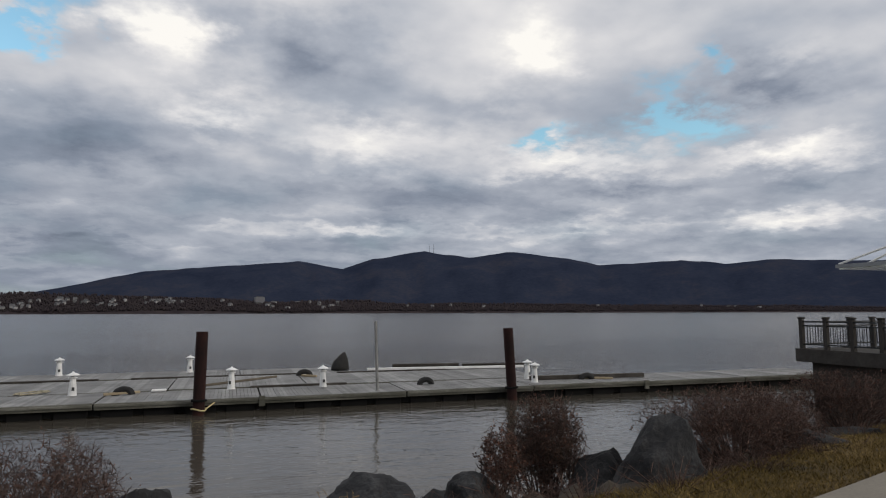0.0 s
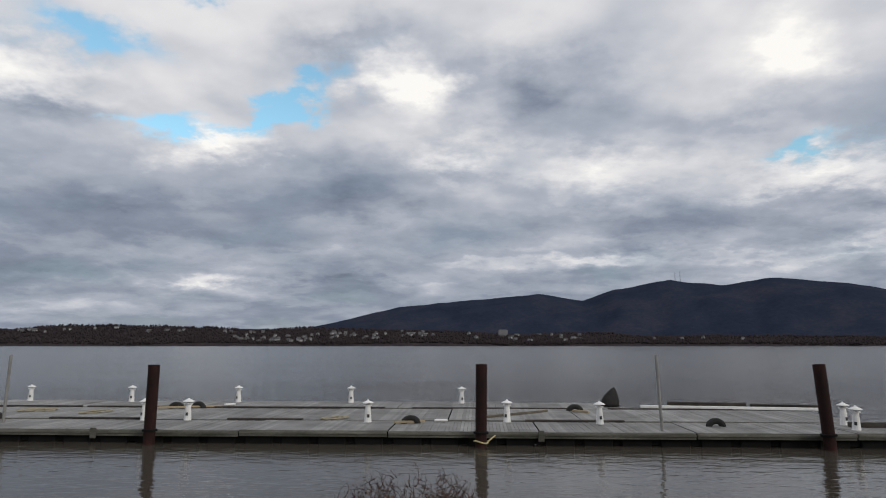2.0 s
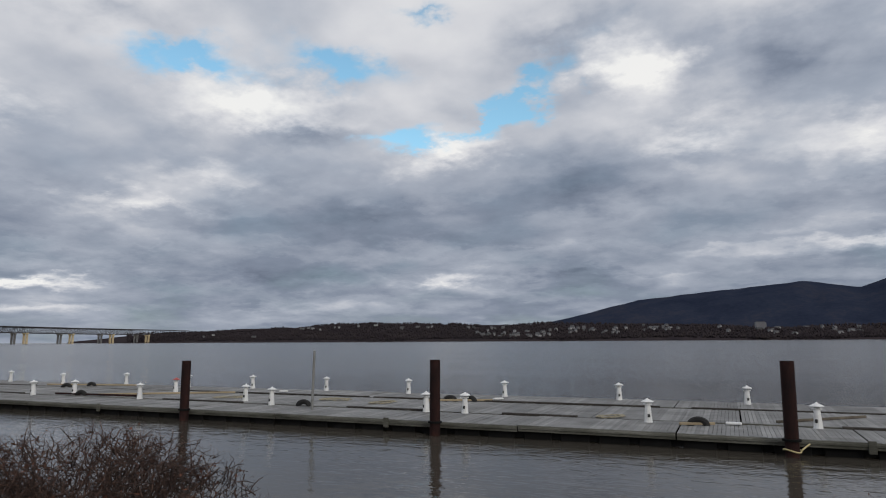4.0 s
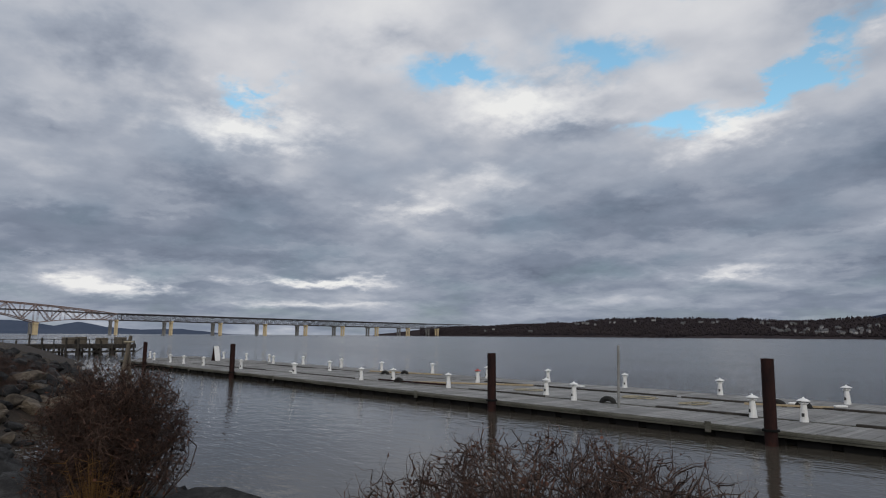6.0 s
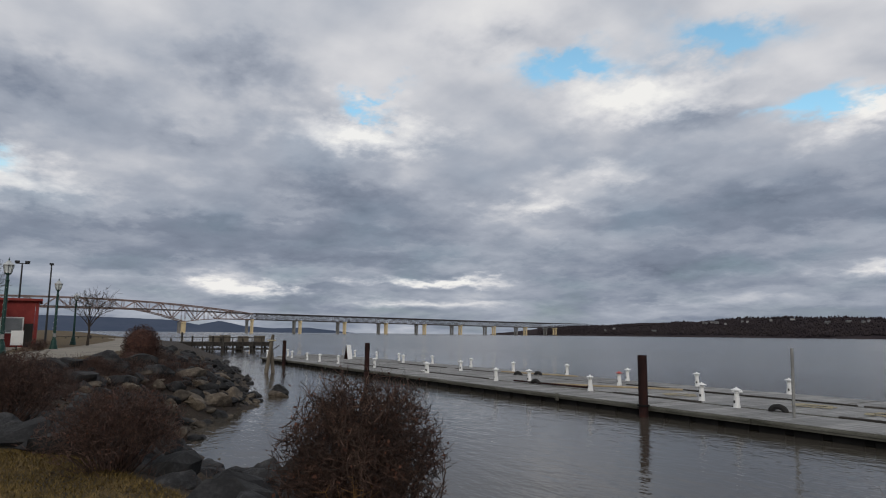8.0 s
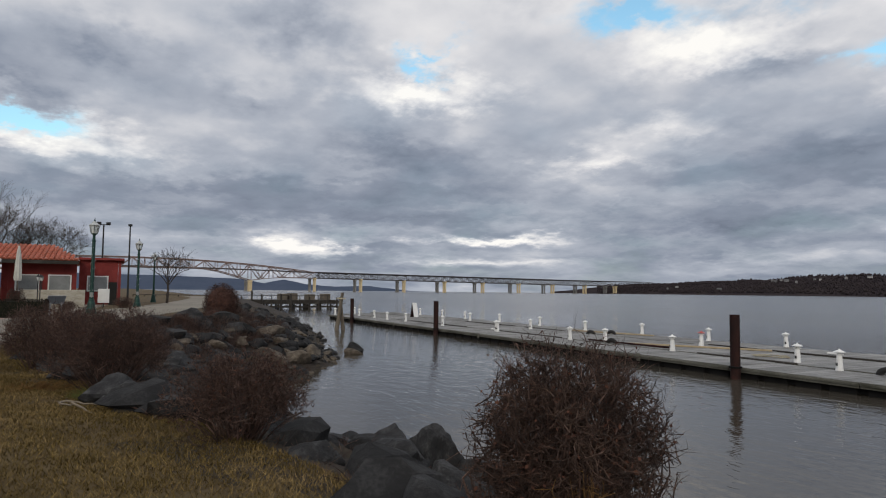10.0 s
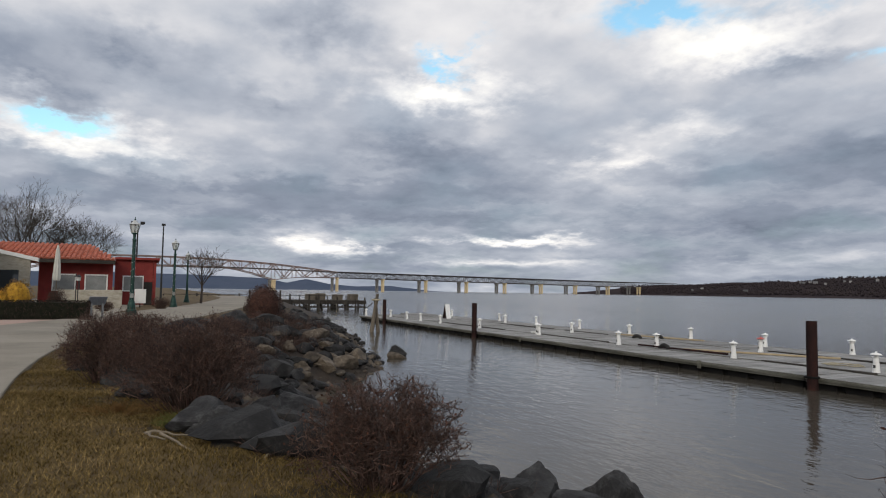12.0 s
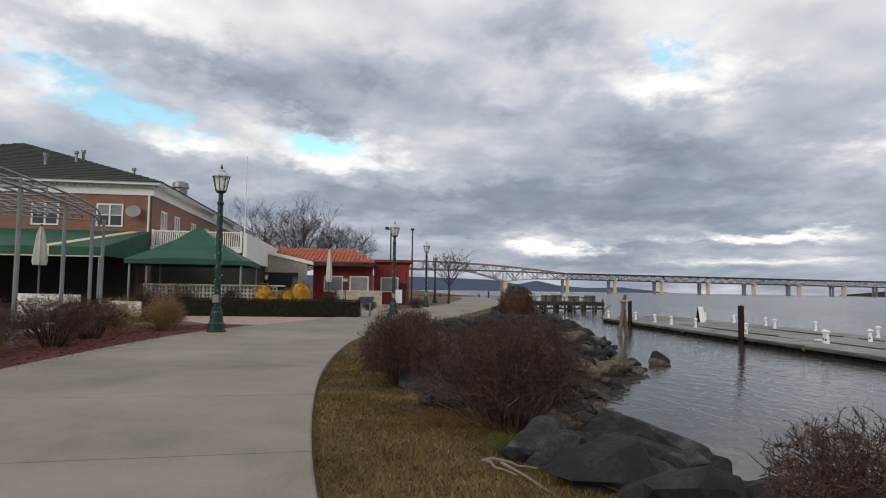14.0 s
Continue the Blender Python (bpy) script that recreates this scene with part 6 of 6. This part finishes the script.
# ---- old timber pier upriver ----
def old_pier():
    top = empty("old_pier", -147, -6.5, -.2, 0, "derelict dark timber pier standing on piles", "pier")
    rng = random.Random(6)
    part("deck", boxed(-6, 6, 1.5, 4, 47, 2.05), M["dark_wood"], top)
    part("low_beam", boxed(4.002, 6, .45, 4.25, 47, .8), M["dark_wood"], top)
    part("edge_beam", boxed(4.002, 6, 1.25, 4.3, 47, 1.95), M["dark_wood"], top)
    for i in range(21):
        y = 6.5 + i * 2
        part("pile", rod(bmesh.new(), (4.5, y, -2), (4.5 + rng.uniform(-.15, .15), y, 2.2 + rng.choice((0, 0, .5, 1.1, 1.8))), .2, .18, 8), M["dark_wood"], top)
        part("brace", rod(bmesh.new(), (4.45, y, .1), (4.45, y + 1.9, 1.5), .09, .09, 5), M["dark_wood"], top)
    for i in range(40):
        y = 6.9 + i * 1.0
        part("inner_pile", rod(bmesh.new(), (2.0 - 2.2 * (i % 3), y, -2), (2.0 - 2.2 * (i % 3), y, 1.5), .24, .22, 6), M["dark_wood"], top)
    for i in range(20):
        part("rail_post", boxed(3.7, 6.5 + i * 2, 2.002, 3.85, 6.65 + i * 2, 2.95), M["dark_wood"], top)
    part("rail", boxed(3.68, 6.5, 2.95, 3.87, 45, 3.07), M["dark_wood"], top)
    for y in (35, 37.2, 41, 44.5):
        part("crate", boxed(-2, y, 2.004, 1, y + 1.6, 3.2 + rng.uniform(0, .3)), M["wood"], top, "weathered timber crate")


old_pier()


def dolphin(x, y):
    top = empty("timber_dolphin", x, y, 0, 0, "three leaning old timber piles bound together", "mooring dolphin")
    for a, b in (((-.5, -.35, -2), (.35, .25, 3.6)), ((.3, -.5, -2), (.55, .2, 3.75)), ((.5, .6, -2), (.1, .1, 3.3))):
        part("pile", rod(bmesh.new(), a, b, .2, .16, 10), M["wood"], top)
    part("binding", lathe(bmesh.new(), [(.42, 3.1), (.46, 3.15), (.42, 3.25)], 12, (.3, .15, 0)), M["rope"], top)


dolphin(-70, 17.7)


# ---- riverside deck with railing and glass canopy ----
M["dark_deck"] = material("dark_stained_deck_timber", [(0.014, 0.012, 0.010), (0.032, 0.028, 0.025), (0.055, 0.05, 0.045)], 1.5, 0.85, 0.4, 20, spread=0.15)


def riverside_deck():
    top = empty("riverside_deck", 20.6, 16.0, 0, 0, "dark timber riverside deck with an iron railing", "deck")
    part("platform", boxed(0, -12, 2.36, 16, 0, 2.56, .01), M["dark_deck"], top)
    part("edge_board", boxed(-.06, -12, 2.1, -.003, .05, 2.58), M["dark_deck"], top)
    part("end_board", boxed(0, .003, 2.1, 16, .06, 2.58), M["dark_deck"], top)
    part("skirt", boxed(.35, -12, -.8, .5, -.3, 2.35), M["dark_wood"], top, "black vertical board skirt")
    part("skirt", boxed(.502, -.5, -.8, 16, -.35, 2.35), M["dark_wood"], top, "black vertical board skirt")
    for n, (fx, fy) in enumerate([(0, -i * 1.05) for i in range(11)] + [(i * 1.2, 0) for i in range(1, 11)]):
        part("railing_post", boxed(fx - .07 + .12, fy - .07 - .12, 2.562, fx + .07 + .12, fy + .07 - .12, 3.68), M["dark_deck"], top)
        part("post_cap", boxed(fx + .02, fy - .22, 3.682, fx + .22, fy - .02, 3.75, .02), M["dark_deck"], top)
    for z in (2.72, 3.4, 3.55):
        part("rail", boxed(.09, -11, z, .15, -.2, z + .05), M["lamp_black"], top)
        part("rail", boxed(.3, -.15, z, 12, -.09, z + .05), M["lamp_black"], top)
    bar = bpy.data.meshes.new("baluster")
    bm = rod(bmesh.new(), (0, 0, 2.77), (0, 0, 3.41), .011, .011, 4)
    bm.to_mesh(bar)
    bm.free()
    bar.materials.append(M["lamp_black"])
    for x, y in [(.12, -.35 - i * .125) for i in range(84)] + [(.4 + i * .125, -.12) for i in range(92)]:
        ob = new("baluster", bar)
        ob.parent = top
        ob.matrix_basis = pose(x, y, 0)


riverside_deck()


def glass_canopy():
    top = empty("glass_canopy", 21.5, 11.6, 2.56, 0, "grey steel and glass canopy on a single post", "canopy")
    part("post", boxed(-.14, -.14, 0, .14, .14, 3.9), M["dark_wood"], top)
    part("roof_pane", boxed(-1.2, -3, 2.85, 1.2, 2.2, 2.9), M["glass"], top)
    for x in (-1.2, 0, 1.2):
        part("beam", boxed(x - .05, -3, 2.905, x + .05, 2.3, 3.02), M["steel_pipe"], top)
        part("stay", rod(bmesh.new(), (x, 2.2, 3.03), (x * .2, .1, 3.85), .04, .04, 6), M["paint"], top)


glass_canopy()


# ---- loose things on the dock ----
def tyre_bumper(x, y, r, rz, tilt=90):
    top = empty("half_tyre", x, y, DECK_Z, rz, "old black tyre standing half sunk in the dock edge", "tyre", "dock tyres")
    bm = bmesh.new()
    n, k = 18, 8
    rings = []
    for i in range(n + 1):
        a = math.pi * i / n
        c = Vector((math.cos(a) * r, 0, math.sin(a) * r * .75))
        rings.append([bm.verts.new((c.x + math.cos(a) * .15 * math.cos(t), .12 * math.sin(t), c.z + math.sin(a) * .13 * math.cos(t))) for t in [2 * math.pi * q / k for q in range(k)]])
    for lo, hi in zip(rings, rings[1:]):
        for q in range(k):
            bm.faces.new((lo[q], lo[(q + 1) % k], hi[(q + 1) % k], hi[q]))
    bm.faces.new(rings[0])
    bm.faces.new(rings[-1][::-1])
    part("tread", bm, M["tyre"], top)
    return top


for x, y, rz in ((-17.3, 32.9, 5), (-16.2, 33.2, -10), (-3.9, 26.9, 12), (4.1, 32.6, 0), (9.1, 26.5, 8), (17.4, 25.9, -6), (-49.6, 33.0, 20), (-48.9, 34.6, 10), (-41.7, 28.3, 10), (-23.6, 27.7, 15)):
    tyre_bumper(x, y, .30, rz)


def timber(x0, y0, x1, y1, mat, label, w=.12, z=None, h=.1):
    a, b = Vector((x0, y0, 0)), Vector((x1, y1, 0))
    ob = part("loose_timber", boxed(-(b - a).length / 2, -w / 2, 0, (b - a).length / 2, w / 2, h, .01), mat, None)
    m = (a + b) / 2
    ob.matrix_basis = pose(m.x, m.y, (DECK_Z + .03) if z is None else z, 0, 0, math.degrees(math.atan2(b.y - a.y, b.x - a.x)))
    tagged(ob, label, "timber", "loose timbers")


M["pale_wood"] = material("pale_bare_wood", [(0.30, 0.23, 0.14), (0.45, 0.37, 0.25)], 2, 0.85, 0.3, 20)
timber(-18.6, 32.2, -15.0, 33.6, M["pale_wood"], "pale bare plank lying beside tyres on the dock")
timber(-4.6, 26.6, -3.3, 27.1, M["pale_wood"], "short pale plank lying through a tyre")
timber(3.9, 32.0, 4.6, 31.4, M["pale_wood"], "short pale plank lying through a tyre")
timber(17.2, 26.2, 18.6, 25.4, M["pale_wood"], "short pale plank lying through a tyre")
timber(-40.5, 28.6, -33.0, 33.0, M["pale_wood"], "long weathered plank lying askew on the dock", .22)
timber(-44.0, 28.2, -37.0, 28.7, M["rust"], "rusty brown beam lying on the dock", .2)
timber(-53.5, 34.2, -45.5, 35.9, M["pale_wood"], "long pale plank lying between tyres", .18)
timber(-1.0, 28.6, 2.6, 31.9, M["wood"], "brown timber spar lying on the dock", .1)
timber(7.8, 34.0, 17.2, 32.9, M["white"], "long white pipe lying on the dock edge", .14, DECK_Z + .05, .14)
timber(9.6, 35.2, 13.6, 34.6, M["dark_wood"], "black waterlogged beam along the outer edge", .4, DECK_Z + .03, .25)
timber(13.8, 34.4, 17.6, 33.8, M["dark_wood"], "black waterlogged beam along the outer edge", .4, DECK_Z + .03, .22)
timber(14.5, 26.4, 20.8, 26.0, M["dark_wood"], "dark mossy log lying on the dock", .25, DECK_Z + .03, .2)
for a, b, y in ((-21, -16.4, 27.95), (-12.5, -9, 27.95), (1.2, 5.6, 27.95), (-34, -28, 27.95), (-56, -47, 27.95), (-75, -62, 27.95), (-38, -23, 33.5), (-22.6, -6, 33.5), (-4.5, 4, 33.5), (-60, -54, 33.5), (-72, -62, 33.5), (6, 15, 33.5)):
    timber(a, y, b, y + .02, M["dark_wood"], "dark seam timber between two dock strips", .26, DECK_Z - .06, .13)


def bow_cover(x, y):
    """A dark upturned dinghy bow under a tarpaulin."""
    bm = bmesh.new()
    rings = []
    for k in range(7):
        f = k / 6
        z, r = f * 1.05, .52 * (1 - f ** 2.2) + .03
        rings.append([bm.verts.new((math.cos(2 * math.pi * q / 10) * r * (1.0 + .1 * math.sin(q)) + .28 * f * f, math.sin(2 * math.pi * q / 10) * r * .7, z)) for q in range(10)])
    for lo, hi in zip(rings, rings[1:]):
        for q in range(10):
            bm.faces.new((lo[q], lo[(q + 1) % 10], hi[(q + 1) % 10], hi[q]))
    bm.faces.new(rings[0][::-1])
    bm.faces.new(rings[-1])
    ob = part("tarpaulin_hump", bm, M["tyre"], None, smooth=True)
    ob.matrix_basis = pose(x, y, DECK_Z + .02)
    tagged(ob, "pointed black tarpaulin-covered bundle on the dock", "tarpaulin")


bow_cover(6.4, 35.2)


def a_frame(x, y):
    top = empty("a_frame_board", x, y, DECK_Z, 100, "white and rust A-frame board standing on the dock", "sign board")
    for s, mt in ((-1, "white"), (1, "rust")):
        ob = part("leaf", boxed(-.35, -.03, 0, .35, .03, 1.9, .01), M[mt], top)
        ob.matrix_basis = pose(0, s * .45, 0, s * 13, 0, 0)


a_frame(-85.5, 33.0)


def rope_coil(x, y, r, turns, mat, label, seed):
    rng = random.Random(seed)
    bars, prev = [], None
    for k in range(turns * 14):
        a = 2 * math.pi * k / 14
        rr = r * (.5 + .5 * rng.random())
        q = Vector((math.cos(a) * rr * 1.6, math.sin(a) * rr, .02 + .05 * rng.random()))
        if prev is not None:
            bars.append((prev, q, .018, .018))
        prev = q
    ob = bars_mesh("rope_coil", bars, mat, None, 5)
    ob.matrix_basis = pose(x, y, DECK_Z + .01, 0, 0, rng.uniform(0, 90))
    tagged(ob, label, "rope", "rope coils")


rope_coil(-23.9, 31.2, .75, 6, M["rope"], "loose coil of pale rope on the dock", 1)
rope_coil(-7.6, 28.4, .5, 5, M["rope"], "tangled pale rope on the dock", 2)
rope_coil(-20.4, 30.6, .6, 5, M["rope"], "loose coil of pale rope on the dock", 3)
rope_coil(-31.0, 30.2, .7, 4, M["rope"], "tangled pale rope on the dock", 4)


def pile_rope(x, y, z):
    bars, prev = [], None
    for k in range(25):
        a = 2 * math.pi * k / 24
        q = Vector((math.cos(a) * .27, math.sin(a) * .27, .03 * math.sin(a * 2) - .02 * math.cos(a)))
        if prev is not None:
            bars.append((prev, q, .03, .03))
        prev = q
    bars.append((Vector((.27, 0, 0)), Vector((.62, .42, .22)), .028, .028))
    ob = bars_mesh("mooring_rope", bars, M["yellow_rope"], None, 6)
    ob.matrix_basis = pose(x, y, z)
    tagged(ob, "yellowed mooring rope looped round a steel pile", "rope", "mooring ropes")


pile_rope(-.83, 24.0, .22)
for i, (x, y) in enumerate(((-2.6, 27.5), (-30.5, 34.9), (-17.0, 34.4), (-15.0, 34.6), (-57.5, 28.4))):
    part("foam_float", boxed(-.3, -.12, 0, .3, .12, .1, .03), M["white"], None).matrix_basis = pose(x, y, DECK_Z + .02, 0, 0, 15 * i)
for ob in [o for o in bpy.data.objects if o.name.startswith("foam_float")]:
    tagged(ob, "small white foam float lying on the dock", "float", "foam floats")

M["drift"] = material("bleached_driftwood", [(0.12, 0.095, 0.07), (0.24, 0.2, 0.15)], 4, 0.9, 0.3)
# driftwood on the lawn edge
for i, (x, y, l, rz) in enumerate(((-16.6, -2.3, 1.3, 20), (-17.2, -2.45, .5, 70), (-15.9, -1.7, .8, -35), (-16.9, -2.6, .6, 10))):
    rng = random.Random(i)
    bars, p, r = [], Vector((-l / 2, 0, .012)), .018
    for k in range(6):
        q = p + Vector((l / 6, rng.gauss(0, .03), rng.gauss(0, .015)))
        bars.append((p, q, r, r * .85))
        p, r = q, r * .87
    ob = bars_mesh("driftwood", bars, M["drift"], None, 7)
    ob.matrix_basis = pose(x, y, land(x, y) + .03, 0, 0, rz)
    tagged(ob, "pale bleached driftwood stick on the bank", "driftwood", "driftwood")


# ---- small fixtures round the terrace ----
def small_lamp(x, y):
    top = empty("terrace_lamp", x, y, GROUND, 0, "small black post lamp on the terrace", "post lamp", "terrace lamps")
    part("post", lathe(bmesh.new(), [(.07, 0), (.035, .2), (.03, 2.0)], 8), M["lamp_black"], top)
    part("lantern", lathe(bmesh.new(), [(.07, 2.002), (.12, 2.25)], 6), M["glass"], top)
    part("hood", lathe(bmesh.new(), [(.15, 2.252), (.05, 2.38), (.01, 2.48)], 6), M["lamp_black"], top)


for x, y in ((-53.0, -11.6), (-60.0, -7.2), (-61.5, -7.2), (-63.0, -7.25)):
    small_lamp(x, y)

flag = empty("flagpole", -57.2, -14.0, 6.55, 0, "slender white flagpole on the terrace roof", "flagpole")
part("pole", lathe(bmesh.new(), [(.05, 0), (.025, 6.6)], 8), M["paint"], flag)
part("ball", lathe(bmesh.new(), [(.03, 6.602), (.06, 6.65), (.03, 6.7)], 8), M["paint"], flag)

info = empty("info_panel", -46.2, -5.0, GROUND, 20, "slanted grey information panel beside the hedge", "information panel")
part("leg", boxed(-.04, -.3, 0, .04, -.22, .75), M["steel_pipe"], info)
part("leg", boxed(-.04, .22, 0, .04, .3, .75), M["steel_pipe"], info)
plate = part("plate", boxed(-.3, -.42, -.02, .3, .42, .02, .005), M["slate_ink"], info)
plate.matrix_basis = pose(0, 0, .88, 0, -45, 0)

menu = empty("menu_board", -64.2, -3.2, GROUND, 0, "white menu board on a dark stand", "menu board")
part("board", boxed(-.03, -.4, .35, .03, .4, 1.45, .01), M["paint"], menu)
part("stand", boxed(-.02, -.04, 0, .02, .04, .348), M["lamp_black"], menu)


def red_umbrella(x, y, z):
    top = empty("furled_red_umbrella", x, y, z, 0, "furled dark red umbrella on the roof terrace", "umbrella", "roof umbrellas")
    part("pole", lathe(bmesh.new(), [(.03, 0), (.025, 2.3)], 6), M["wood"], top)
    part("canvas", lathe(bmesh.new(), [(.2, .8), (.22, .9), (.1, 1.9), (.03, 2.25)], 8), M["red"], top)


red_umbrella(-74, -15.5, 6.55)
red_umbrella(-80, -15.6, 6.55)
